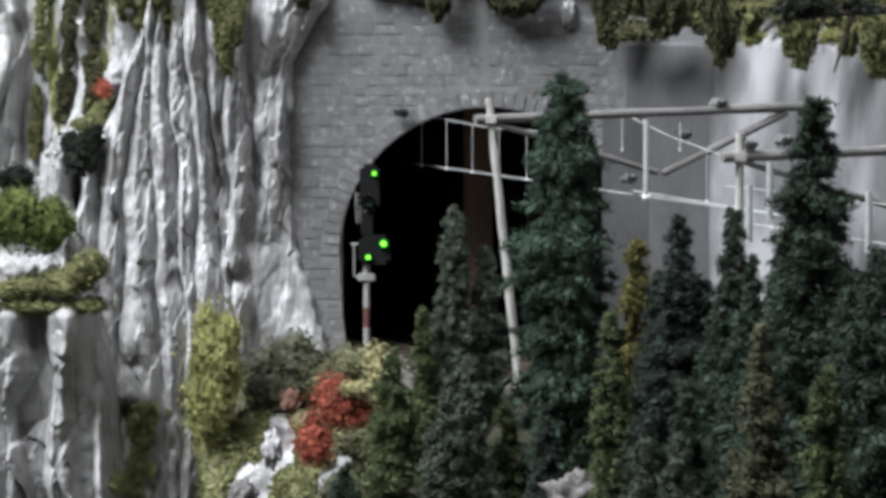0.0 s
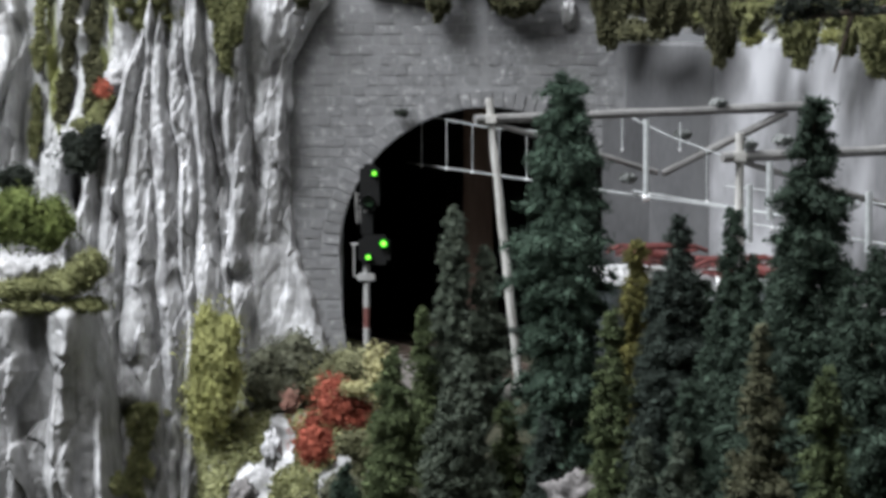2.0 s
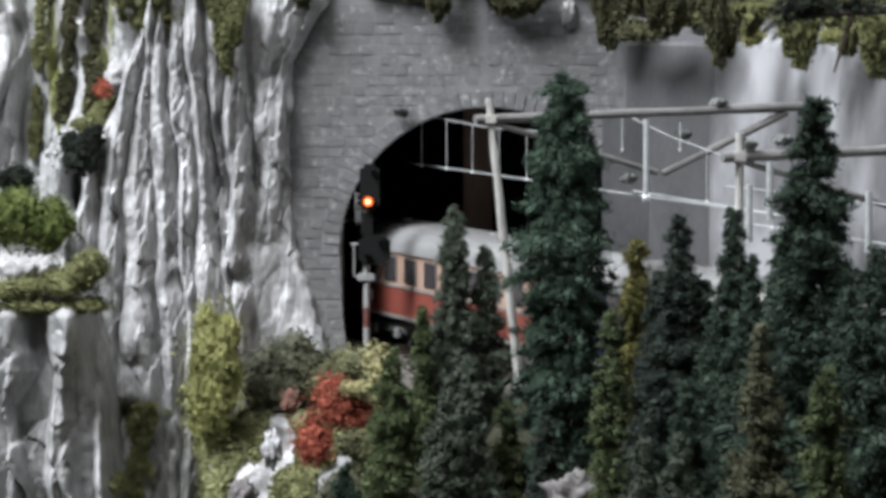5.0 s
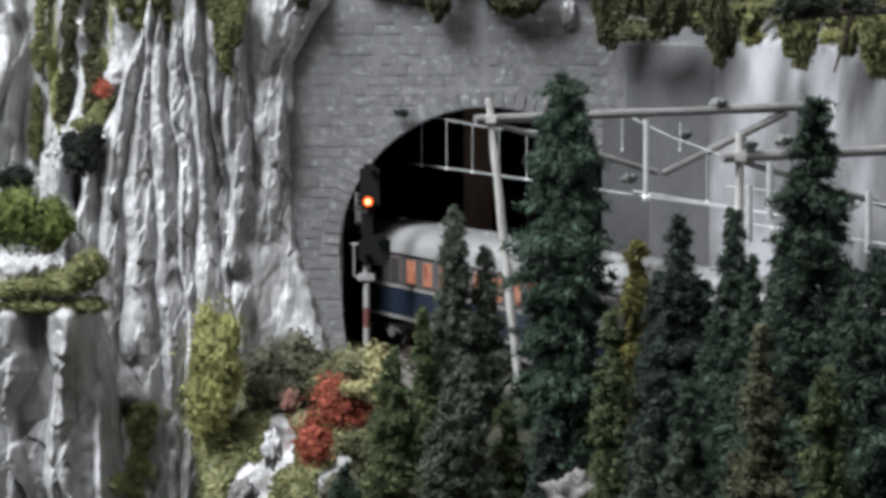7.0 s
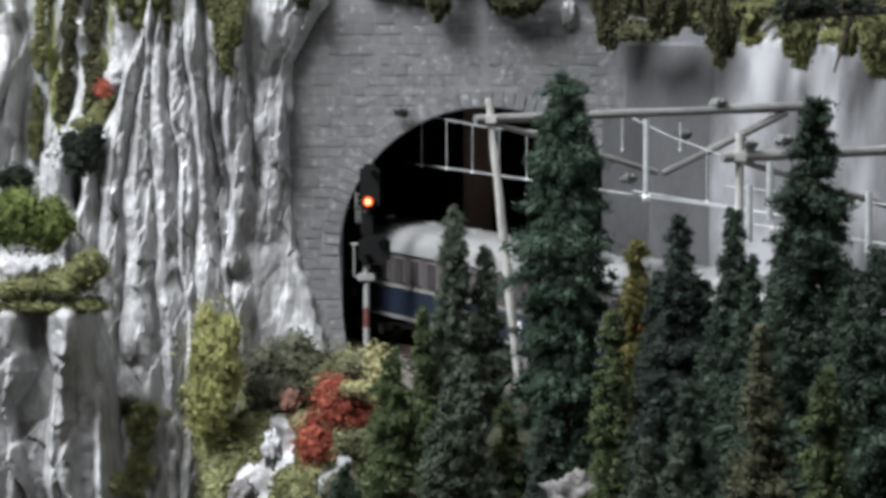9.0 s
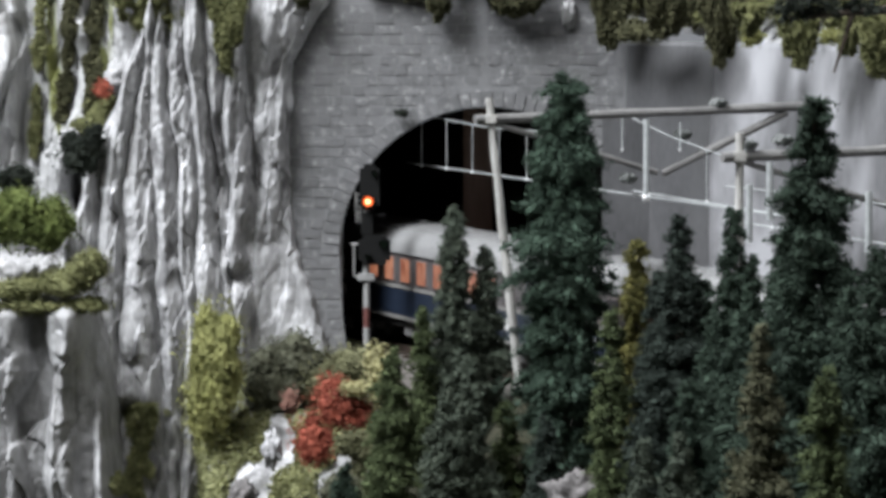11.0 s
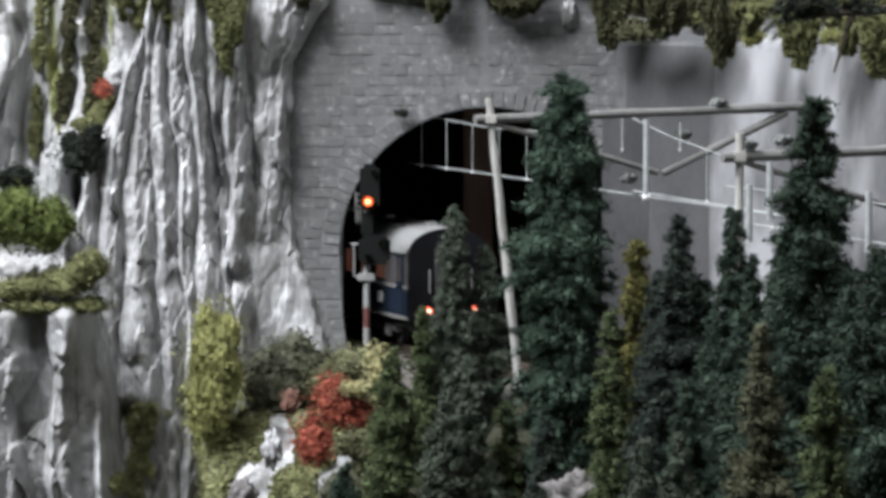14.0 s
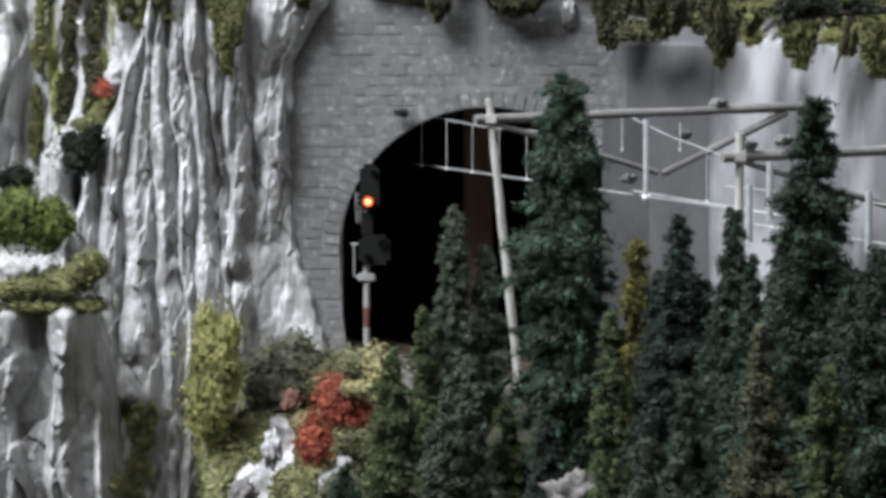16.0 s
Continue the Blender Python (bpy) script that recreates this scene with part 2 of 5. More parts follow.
def flock(name, points, size, rng, flat=0.7, core=None):
    """Small irregular four-sided flakes strewn at the points."""
    n = len(points)
    way = rng.normal(size=(n, 1, 3)) * np.array((1, 1, 0.9))
    way /= np.linalg.norm(way, axis=2)[:, :, None]
    k = rng.normal(size=(n, 4, 3)) * np.array((0.55, 0.55, 0.55 * flat)) + way * rng.normal(size=(n, 4, 1)) * 1.5
    k *= size * rng.uniform(0.6, 1.4, (n, 1, 1))
    verts = (points[:, None, :] + k).reshape(-1, 3)
    b = np.arange(n)[:, None] * 4
    faces = np.concatenate([b + np.array(t) for t in ((0, 1, 2), (0, 3, 1), (1, 3, 2), (2, 3, 0))])
    verts, faces = verts.tolist(), faces.tolist()
    for cv, cf in core or ():
        n = len(verts)
        verts += cv
        faces += [[i + n for i in f] for f in cf]
    me = bpy.data.meshes.new(name)
    me.from_pydata(verts, [], faces)
    return me


BALL = bmesh.new()
bmesh.ops.create_icosphere(BALL, subdivisions=3, radius=1)
BALL.verts.index_update()
BALL_V, BALL_F = [v.co.copy() for v in BALL.verts], [[v.index for v in f.verts] for f in BALL.faces]
BALL.free()


TRACK_DIR = Vector((0.3584, -0.9336, 0.0))  # from the tunnel outwards


def along(s, side=0.0, z=0.0):
    """A point by the track: s outwards along it, side to the valley."""
    return Vector((0.0182 + 0.3584 * s - 0.9336 * side, 0.0057 - 0.9336 * s - 0.3584 * side, z))


# ---- ground ----
def ground_z(x, y):
    side = -(x - 0.0182) * 0.9336 - (y - 0.0057) * 0.3584
    fall = max(0.0, side - 0.030)
    z = -0.0075 - 0.9 * fall if fall < 0.2 else -0.0075 - 0.18
    z = max(z, 0.0086 - 0.004 * ((x - 0.0244) ** 2 + 0.3 * (y + 0.136) ** 2) / 0.000018)
    if side > 0.03:
        z += 0.004 * noise.noise(Vector((x * 40, y * 40, 0)))
    return z


ground = part("ground", sheet("ground", lambda u, v: (u, v, ground_z(u, v)), -1.4, 1.1, 220, -2.2, 2.2, 380), SOIL)
thick = ground.modifiers.new("thick", "SOLIDIFY")
thick.thickness, thick.offset = 0.24, -1.0
tagged(ground, "dark wooded soil slope falling away from the railway", "ground", kind="structure")

tagged(part("layout_base", boxed(-1.4, 1.1, -2.2, 2.2, -1.0, -0.24), HALL_FLOOR), "plain dark base under the model landscape", "base", kind="structure")

# ---- hall ----
hall_floor = tagged(part("floor", boxed(-4, 4, -4, 4, -1.1, -1.0), HALL_FLOOR), "dark carpet floor of the exhibition hall", "floor", kind="structure")
for nm, dims in (("wall_north", (-4, 4, 4, 4.1, -1, 2.4)), ("wall_south", (-4, 4, -4.1, -4, -1, 2.4)), ("wall_east", (4, 4.1, -4, 4, -1, 2.4)), ("wall_west", (-4.1, -4, -4, 4, -1, 2.4))):
    tagged(part(nm, boxed(*dims), HALL), "plain grey painted hall wall", "wall", kind="structure")
tagged(part("ceiling", boxed(-4, 4, -4, 4, 2.4, 2.5), HALL), "plain grey hall ceiling", "ceiling", kind="structure")

# ---- tunnel portal ----
PY = 0.05
ACX, ACZ, AR = 0.0167, 0.0357, 0.0558
WX0, WX1, WZ0, WZ1 = -0.0610, 0.0692, -0.03, 0.138


def arch_half(z):
    """Half the width of the opening at height z."""
    if z >= ACZ:
        return math.sqrt(max(0.0, AR * AR - (z - ACZ) ** 2))
    return AR - 0.0025 * ((ACZ - z) / 0.036) ** 2


def arch_outline(r_add=0.0, n=40):
    pts = [(ACX - arch_half(z) - r_add, z) for z in (WZ0, -0.015, 0.0, 0.012, 0.024)]
    pts += [(ACX - (AR + r_add) * math.cos(math.pi * i / n), ACZ + (AR + r_add) * math.sin(math.pi * i / n)) for i in range(n + 1)]
    return pts + [(2 * ACX - x, z) for x, z in pts[:5][::-1]]


def portal_wall():
    bm = bmesh.new()
    inner = arch_outline()
    outer = []
    for x, z in inner:
        if z < ACZ:
            outer.append((WX0 if x < ACX else WX1, z))
        else:
            dx, dz = x - ACX, z - ACZ
            k = min((WX1 - ACX) / dx if dx > 1e-9 else 9e9, (WX0 - ACX) / dx if dx < -1e-9 else 9e9, (WZ1 - ACZ) / dz if dz > 1e-9 else 9e9)
            outer.append((ACX + dx * k, ACZ + dz * k))
    rows = [[bm.verts.new((x, y, z)) for x, z in line] for line, y in ((outer, PY), (inner, PY), (inner, PY + 0.012), (outer, PY + 0.012))]
    for a, b in zip(rows, rows[1:] + rows[:1]):
        for i in range(len(inner) - 1):
            if (a[i].co - a[i + 1].co).length > 1e-7 or (b[i].co - b[i + 1].co).length > 1e-7:
                bm.faces.new((a[i], a[i + 1], b[i + 1], b[i]))
    for corner in (WX0, WX1):
        near = [i for i, p in enumerate(outer) if abs(p[0] - corner) < 1e-6]
        i = near[-1] if corner == WX0 else near[0]
        j = i + 1 if corner == WX0 else i - 1
        a, b = (rows[0][i], rows[0][j]), bm.verts.new((corner, PY, WZ1))
        bm.faces.new((a[0], a[1], b))
    bmesh.ops.recalc_face_normals(bm, faces=bm.faces)
    return bm


portal = part("wall_portal", portal_wall(), MORTAR)
tagged(portal, "grey cut-stone railway tunnel portal with a round arch", "tunnel portal", kind="structure")


def tunnel_tube():
    bm = bmesh.new()
    line = arch_outline(0.004)
    loops = []
    for k in (0.0, 0.3, 0.8, 1.4, 2.05):
        loops.append([bm.verts.new((x - 0.384 * k, PY + 0.011 + k, z)) for x, z in line])
    for a, b in zip(loops, loops[1:]):
        for i in range(len(line) - 1):
            bm.faces.new((a[i], a[i + 1], b[i + 1], b[i]))
    bm.faces.new(loops[-1])
    return bm


tagged(part("tunnel_lining", tunnel_tube(), LINING, smooth=True), "near-black tunnel lining behind the portal, the tunnel's darkness in its colour", "tunnel", kind="structure")
pillar = boxed(0.0079, 0.0193, 0.092, 0.102, -0.008, 0.1, bevel=0.001)
tagged(part("timber_post", pillar, TIMBER), "broad brown timber post standing inside the tunnel", "post")

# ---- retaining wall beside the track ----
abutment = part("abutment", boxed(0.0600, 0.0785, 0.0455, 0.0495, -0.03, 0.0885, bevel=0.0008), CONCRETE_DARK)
tagged(abutment, "plain grey concrete pier between portal and retaining wall", "pier", kind="structure")
RW0 = Vector((0.0692, 0.05, 0))


RW_LINE = [RW0]
for i in range(400):
    ang = radians(28 + 43 * min(1.0, i * 0.004 / 0.075))
    RW_LINE.append(RW_LINE[-1] + Vector((math.cos(ang), -math.sin(ang), 0)) * 0.004)


def wall_at(u):
    i = min(398, max(0, int(u / 0.004)))
    return RW_LINE[i].lerp(RW_LINE[i + 1], u / 0.004 - i)


def retaining(u, v):
    p = wall_at(u)
    n = noise.noise(Vector((u * 22, v * 12, 3))) * 0.0007 + noise.noise(Vector((u * 90, v * 40, 9))) * 0.0005
    back = 0.06 * max(0.0, v - 0.070) ** 2 / 0.03
    back *= min(1.0, max(0.0, u / 0.05))
    return (p.x + n + back * 0.8, p.y + n * 0.4 + back * 0.5, v)


# darker concrete next to the portal, paler concrete from there outwards
for u0, u1, nu, mtl, word in ((-0.004, 0.038, 40, CONCRETE_DARK, "dark streaked concrete retaining wall beside the tunnel portal"),
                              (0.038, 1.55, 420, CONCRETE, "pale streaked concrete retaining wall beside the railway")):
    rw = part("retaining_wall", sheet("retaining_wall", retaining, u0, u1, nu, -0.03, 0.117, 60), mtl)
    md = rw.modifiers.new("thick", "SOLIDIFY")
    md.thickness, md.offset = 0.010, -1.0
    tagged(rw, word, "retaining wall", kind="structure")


# ---- hill above the walls ----
def hill(u, v):
    p = Vector((u, 0.053 if u > -0.056 else 0.095, 0)) if u < 0.0692 else wall_at((u - 0.0692) * 2.2) + Vector((0.003, 0.003, 0))
    z = (0.132 if u < 0.06 else 0.115 + 0.017 * max(0.0, 1 - (u - 0.06) / 0.03)) + 0.9 * v
    rough = 0.010 * noise.noise(Vector((u * 30, v * 30, 1))) + 0.004 * noise.noise(Vector((u * 110, v * 110, 4)))
    return (p.x + v * 0.6, p.y + v * 0.8 + 0.001, z + rough * min(1.0, 0.2 + v * 30))


tagged(part("hill", sheet("hill", hill, -0.4, 0.5, 260, 0.0, 0.8, 140), ROCK_MOSSY), "mossy grey hillside above the tunnel walls", "hill", kind="structure")


# ---- rock faces ----
def step(a, b, x):
    f = np.clip((np.asarray(x, float) - a) / (b - a), 0.0, 1.0)
    return f * f * (3 - 2 * f)


def flutes(xs, zs, pitch, deep, seed):
    """Rounded upright ribs with sharp clefts between them: how far the rock stands out on the grid zs by xs."""
    rnd = random.Random(seed)
    out = np.zeros((len(zs), len(xs)))
    x = xs[0] - pitch
    while x < xs[-1] + pitch:
        w, h, ph = pitch * rnd.uniform(0.6, 1.15), deep * rnd.uniform(0.55, 1.2), rnd.uniform(0, 90)
        lean = rnd.uniform(-0.10, 0.10)
        for j, z in enumerate(zs):
            xc = x + lean * (z - 0.05) + w * (0.55 * noise.noise(Vector((z * 17, ph, 0))) + 0.22 * noise.noise(Vector((z * 55, ph, 4))))
            ww = w * (1 + 0.38 * noise.noise(Vector((z * 24, ph, 9))))
            hh = h * (1 + 0.45 * noise.noise(Vector((z * 20, ph, 15))) + 0.15 * noise.noise(Vector((z * 70, ph, 19))))
            u = (xs - xc) / ww
            skew = 1 - np.abs(u + 0.22 * (1 - u * u)) ** 2.2
            out[j] = np.maximum(out[j], hh * np.clip(skew, 0, 1) ** 0.75)
        x += pitch * rnd.uniform(0.6, 1.3)
    return out


def rough(xs, zs, size, seed):
    return np.array([[noise.noise(Vector((x * 230, z * 150, seed))) + 0.5 * noise.noise(Vector((x * 600, z * 450, seed))) + 1.6 * noise.noise(Vector((x * 70, z * 50, seed))) for x in xs] for z in zs]) * size


def facets(xs, zs, wide, tall, deep, seed):
    """Flat-faced broken plates, each tilted its own way."""
    out = np.zeros((len(zs), len(xs)))
    for j, z in enumerate(zs):
        for i, x in enumerate(xs):
            bend = noise.noise(Vector((x * 60, z * 40, seed)))
            p = Vector((x / wide + 0.35 * bend + 0.3 * noise.noise(Vector((x * 190, z * 110, seed + 4))), z / tall + 0.5 * bend, seed))
            near = noise.voronoi(p)
            c = near[1][0]
            tilt = noise.cell_vector(c * 7.31 + Vector((0.5, 0.5, 0.5)))
            gap = near[0][1] - near[0][0]
            out[j, i] = 0.7 * (tilt.x - 0.5) - 0.9 * (p.x - c.x) * (0.3 + tilt.y) + 0.8 * (p.y - c.y) * (tilt.z - 0.4) - 0.10 * max(0.0, 1 - gap / 0.12)
    return out * deep


FACES = []  # the cliffs' surfaces, for what grows on them


def cliff_y(x, z):
    """How far out the foremost cliff stands at (x, z)."""
    best = 0.06
    for xs, zs, ys in FACES:
        if xs[0] <= x <= xs[-1] and zs[0] <= z <= zs[-1]:
            best = min(best, ys[np.searchsorted(zs, z) - 1, np.searchsorted(xs, x) - 1])
    return float(best)


def rock_mesh(xs, zs, ys):
    nu, nv = len(xs), len(zs)
    verts = [(float(xs[i]), float(ys[j][i]), float(zs[j])) for j in range(nv) for i in range(nu)]
    faces = [(j * nu + i, j * nu + i + 1, (j + 1) * nu + i + 1, (j + 1) * nu + i) for j in range(nv - 1) for i in range(nu - 1)]
    FACES.append((xs, zs, np.array(ys)))
    me = bpy.data.meshes.new("rock_cliff")
    me.from_pydata(verts, [], faces)
    for p in me.polygons:
        p.use_smooth = True
    return me


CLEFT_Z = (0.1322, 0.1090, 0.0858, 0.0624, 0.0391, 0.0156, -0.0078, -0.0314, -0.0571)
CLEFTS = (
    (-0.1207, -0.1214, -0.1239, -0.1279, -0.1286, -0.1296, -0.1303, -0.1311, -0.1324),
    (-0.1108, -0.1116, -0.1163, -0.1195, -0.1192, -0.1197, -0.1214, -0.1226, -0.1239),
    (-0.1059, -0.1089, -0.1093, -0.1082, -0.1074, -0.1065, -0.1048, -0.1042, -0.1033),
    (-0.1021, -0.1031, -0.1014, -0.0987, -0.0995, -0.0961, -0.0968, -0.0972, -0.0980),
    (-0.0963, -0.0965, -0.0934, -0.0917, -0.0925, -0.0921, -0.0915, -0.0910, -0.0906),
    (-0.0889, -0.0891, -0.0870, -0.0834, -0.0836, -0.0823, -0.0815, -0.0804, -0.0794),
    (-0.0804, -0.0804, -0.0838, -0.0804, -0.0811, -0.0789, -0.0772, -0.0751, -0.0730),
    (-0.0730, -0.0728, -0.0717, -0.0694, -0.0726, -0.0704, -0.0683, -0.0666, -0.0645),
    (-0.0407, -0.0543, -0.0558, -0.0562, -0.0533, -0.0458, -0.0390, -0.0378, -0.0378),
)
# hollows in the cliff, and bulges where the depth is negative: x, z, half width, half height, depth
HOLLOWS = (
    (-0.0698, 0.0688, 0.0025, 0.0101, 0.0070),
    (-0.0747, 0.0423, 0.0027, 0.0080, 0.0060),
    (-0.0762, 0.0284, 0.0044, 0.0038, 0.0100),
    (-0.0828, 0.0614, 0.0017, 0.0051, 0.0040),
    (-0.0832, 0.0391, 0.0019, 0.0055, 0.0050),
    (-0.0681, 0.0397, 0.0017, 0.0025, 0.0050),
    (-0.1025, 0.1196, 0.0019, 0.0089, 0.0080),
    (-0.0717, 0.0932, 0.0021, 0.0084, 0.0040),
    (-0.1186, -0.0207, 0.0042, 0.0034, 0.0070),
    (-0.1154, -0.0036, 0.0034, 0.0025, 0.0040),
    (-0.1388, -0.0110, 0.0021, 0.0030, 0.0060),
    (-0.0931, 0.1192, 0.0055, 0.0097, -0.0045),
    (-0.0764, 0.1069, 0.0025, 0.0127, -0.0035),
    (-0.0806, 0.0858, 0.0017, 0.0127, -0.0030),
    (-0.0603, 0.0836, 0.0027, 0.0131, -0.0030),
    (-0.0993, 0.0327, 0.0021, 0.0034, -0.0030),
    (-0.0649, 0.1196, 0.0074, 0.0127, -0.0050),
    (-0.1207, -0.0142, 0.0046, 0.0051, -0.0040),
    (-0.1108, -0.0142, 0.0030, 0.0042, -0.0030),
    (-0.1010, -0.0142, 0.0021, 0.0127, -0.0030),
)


def ribs(xs, zs, levels, columns, seed):
    """Rounded columns, steep on one side, with sharp clefts between them."""
    out = np.zeros((len(zs), len(xs)))
    for c, (left, right, high) in enumerate(columns):
        ph = seed + c * 3.7
        for j, z in enumerate(zs):
            a = float(np.interp(z, levels[::-1], left[::-1])) + 0.0011 * noise.noise(Vector((z * 60, ph, 1))) + 0.0006 * noise.noise(Vector((z * 190, ph, 2)))
            b = float(np.interp(z, levels[::-1], right[::-1])) + 0.0011 * noise.noise(Vector((z * 60, ph + 3.7, 1))) + 0.0006 * noise.noise(Vector((z * 190, ph + 3.7, 2)))
            w = max(0.0012, b - a)
            u = np.clip((xs - a) / w, 0, 1)
            p = 0.40 + 0.16 * noise.noise(Vector((z * 30, ph, 5)))
            hump = np.where(u < p, np.sin(np.pi / 2 * u / p) ** 0.8, np.cos(np.pi / 2 * (u - p) / (1 - p)) ** 0.75)
            h = min(high, 1.1 * w) * (1 + 0.35 * noise.noise(Vector((z * 26, ph, 8))) + 0.14 * noise.noise(Vector((z * 90, ph, 9))))
            crease = np.array([noise.noise(Vector((v * 3.2, z * 16, ph))) for v in u[(xs >= a) & (xs <= b)]])
            fill = 0.55 * min(1.0, max(0.0, 0.45 + 1.3 * noise.noise(Vector((z * 33, ph, 21)))))
            row = h * (hump * (1 - fill) + fill * np.sqrt(hump))
            inside = (xs >= a) & (xs <= b)
            row[inside] *= 1 + 0.34 * crease
            out[j] = np.maximum(out[j], np.where(inside, row, 0))
    return out


def main_cliff():
    xs, zs = np.linspace(-0.152, -0.0380, 350), np.linspace(-0.06, 0.155, 340)
    X, Z = np.meshgrid(xs, zs)
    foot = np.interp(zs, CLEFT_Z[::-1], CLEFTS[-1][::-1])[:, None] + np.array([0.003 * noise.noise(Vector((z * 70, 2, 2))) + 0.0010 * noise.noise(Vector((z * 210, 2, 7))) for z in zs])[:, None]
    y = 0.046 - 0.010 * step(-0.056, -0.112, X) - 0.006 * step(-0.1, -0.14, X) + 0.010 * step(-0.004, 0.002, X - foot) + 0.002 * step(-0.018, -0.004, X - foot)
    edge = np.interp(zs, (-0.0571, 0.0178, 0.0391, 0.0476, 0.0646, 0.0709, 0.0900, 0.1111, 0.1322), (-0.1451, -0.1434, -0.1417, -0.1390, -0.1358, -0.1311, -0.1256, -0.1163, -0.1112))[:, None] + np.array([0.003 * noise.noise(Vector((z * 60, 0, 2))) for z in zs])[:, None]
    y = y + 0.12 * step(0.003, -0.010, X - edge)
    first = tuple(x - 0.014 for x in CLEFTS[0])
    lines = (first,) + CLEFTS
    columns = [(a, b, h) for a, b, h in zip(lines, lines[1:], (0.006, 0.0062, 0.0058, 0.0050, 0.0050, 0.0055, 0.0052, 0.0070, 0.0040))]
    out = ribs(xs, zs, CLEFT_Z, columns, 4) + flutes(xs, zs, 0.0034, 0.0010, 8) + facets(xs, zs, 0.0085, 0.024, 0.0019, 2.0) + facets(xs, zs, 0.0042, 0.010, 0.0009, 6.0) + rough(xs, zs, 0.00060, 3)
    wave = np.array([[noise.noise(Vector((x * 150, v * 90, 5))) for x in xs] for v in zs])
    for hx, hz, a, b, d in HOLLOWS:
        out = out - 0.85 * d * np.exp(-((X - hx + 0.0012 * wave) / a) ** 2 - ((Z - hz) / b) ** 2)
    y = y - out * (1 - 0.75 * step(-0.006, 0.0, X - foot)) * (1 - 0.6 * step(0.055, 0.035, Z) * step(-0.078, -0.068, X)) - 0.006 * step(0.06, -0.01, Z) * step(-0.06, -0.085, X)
    return rock_mesh(xs, zs, y)


LOW_Z = (0.0245, 0.0101, -0.0022, -0.0146, -0.0269, -0.0393, -0.0517)
LOW_COLUMNS = (
    ((-0.1723, -0.1723, -0.1723, -0.1723, -0.1723, -0.1723, -0.1723), (-0.1499, -0.1503, -0.1474, -0.1548, -0.1539, -0.1499, -0.1482), 0.0125),
    ((-0.1462, -0.1441, -0.1425, -0.1429, -0.1446, -0.1454, -0.1441), (-0.1274, -0.1278, -0.1345, -0.1339, -0.1339, -0.1327, -0.1315), 0.0145),
    ((-0.1254, -0.1262, -0.1274, -0.1274, -0.1278, -0.1282, -0.1278), (-0.1182, -0.1182, -0.1192, -0.1182, -0.1201, -0.1192, -0.1182), 0.0125),
)


def back_cliff():
    xs, zs = np.linspace(-0.21, -0.09, 220), np.linspace(0.03, 0.17, 200)
    return rock_mesh(xs, zs, 0.078 - flutes(xs, zs, 0.0120, 0.0210, 15) - flutes(xs, zs, 0.004, 0.0014, 17) - facets(xs, zs, 0.009, 0.03, 0.003, 15.0) - rough(xs, zs, 0.0008, 5))


def low_cliff():
    xs, zs = np.linspace(-0.2, -0.08, 260), np.linspace(-0.09, 0.05, 220)
    X, Z = np.meshgrid(xs, zs)
    y = -0.006 + 0.07 * step(0.018, 0.036, Z) + 0.06 * step(-0.132, -0.116, X + 0.15 * Z)
    out = ribs(xs, zs, LOW_Z, LOW_COLUMNS, 40) + flutes(xs, zs, 0.0060, 0.0007, 25) + facets(xs, zs, 0.012, 0.022, 0.0034, 9.0) + facets(xs, zs, 0.0060, 0.012, 0.0007, 12.0) + rough(xs, zs, 0.0007, 8)
    return rock_mesh(xs, zs, y - out)


for me, word, mtl in ((main_cliff(), "tall fluted grey plaster rock cliff beside the tunnel portal", ROCK),
                      (back_cliff(), "fluted grey rock columns with moss between them", ROCK_MOSSY),
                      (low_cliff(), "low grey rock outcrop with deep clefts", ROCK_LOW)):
    tagged(part("rock_cliff", me, mtl, None), word, "rock cliff", "rock cliffs", "structure")


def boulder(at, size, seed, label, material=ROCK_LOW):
    bm = bmesh.new()
    bmesh.ops.create_icosphere(bm, subdivisions=4, radius=1)
    for v in bm.verts:
        n = v.co.copy()
        d = 0.9 + 0.35 * noise.noise(n * 1.6 + Vector((seed, 0, 0))) + 0.5 * abs(noise.noise(Vector((n.x * 4, n.y * 4, n.z * 1.4 + seed)))) + 0.12 * noise.noise(n * 7)
        near = noise.voronoi(Vector((n.x * 2.6, n.y * 2.6, n.z * 1.5 + seed)))
        d += 0.55 * (near[0][1] - near[0][0]) - 0.18
        v.co = Vector((n.x * size[0] * d, n.y * size[1] * d, n.z * size[2] * d))
    ob = part("boulder", bm, material, smooth=True)
    ob.location = at
    return tagged(ob, label, "rock", "rocks")


boulder((0.0393, -0.2400, -0.0173), (0.0088, 0.007, 0.0072), 3, "small brownish grey boulder among the fir trees", ROCK_BROWN)
boulder((-0.0245, -0.1000, -0.0294), (0.0016, 0.002, 0.0030), 21, "small pale stone beside a fir tree")
boulder((-0.0601, -0.0560, -0.0250), (0.0034, 0.003, 0.0060), 5, "pale rock showing through the moss below the red bush", ROCK)
boulder((-0.0700, -0.0660, -0.0407), (0.0050, 0.004, 0.0060), 8, "pale ribbed rock at the foot of the slope", ROCK_BROWN)
boulder((-0.1208, 0.0460, 0.1025), (0.007, 0.006, 0.006), 12, "whitish rock knob on the cliff edge")
boulder((-0.1401, 0.0460, 0.0795), (0.004, 0.005, 0.005), 14, "whitish rock knob beside the dark hollow")
boulder((-0.1453, 0.0000, 0.0336), (0.006, 0.006, 0.006), 16, "pinkish grey stone on the mossy ledge")
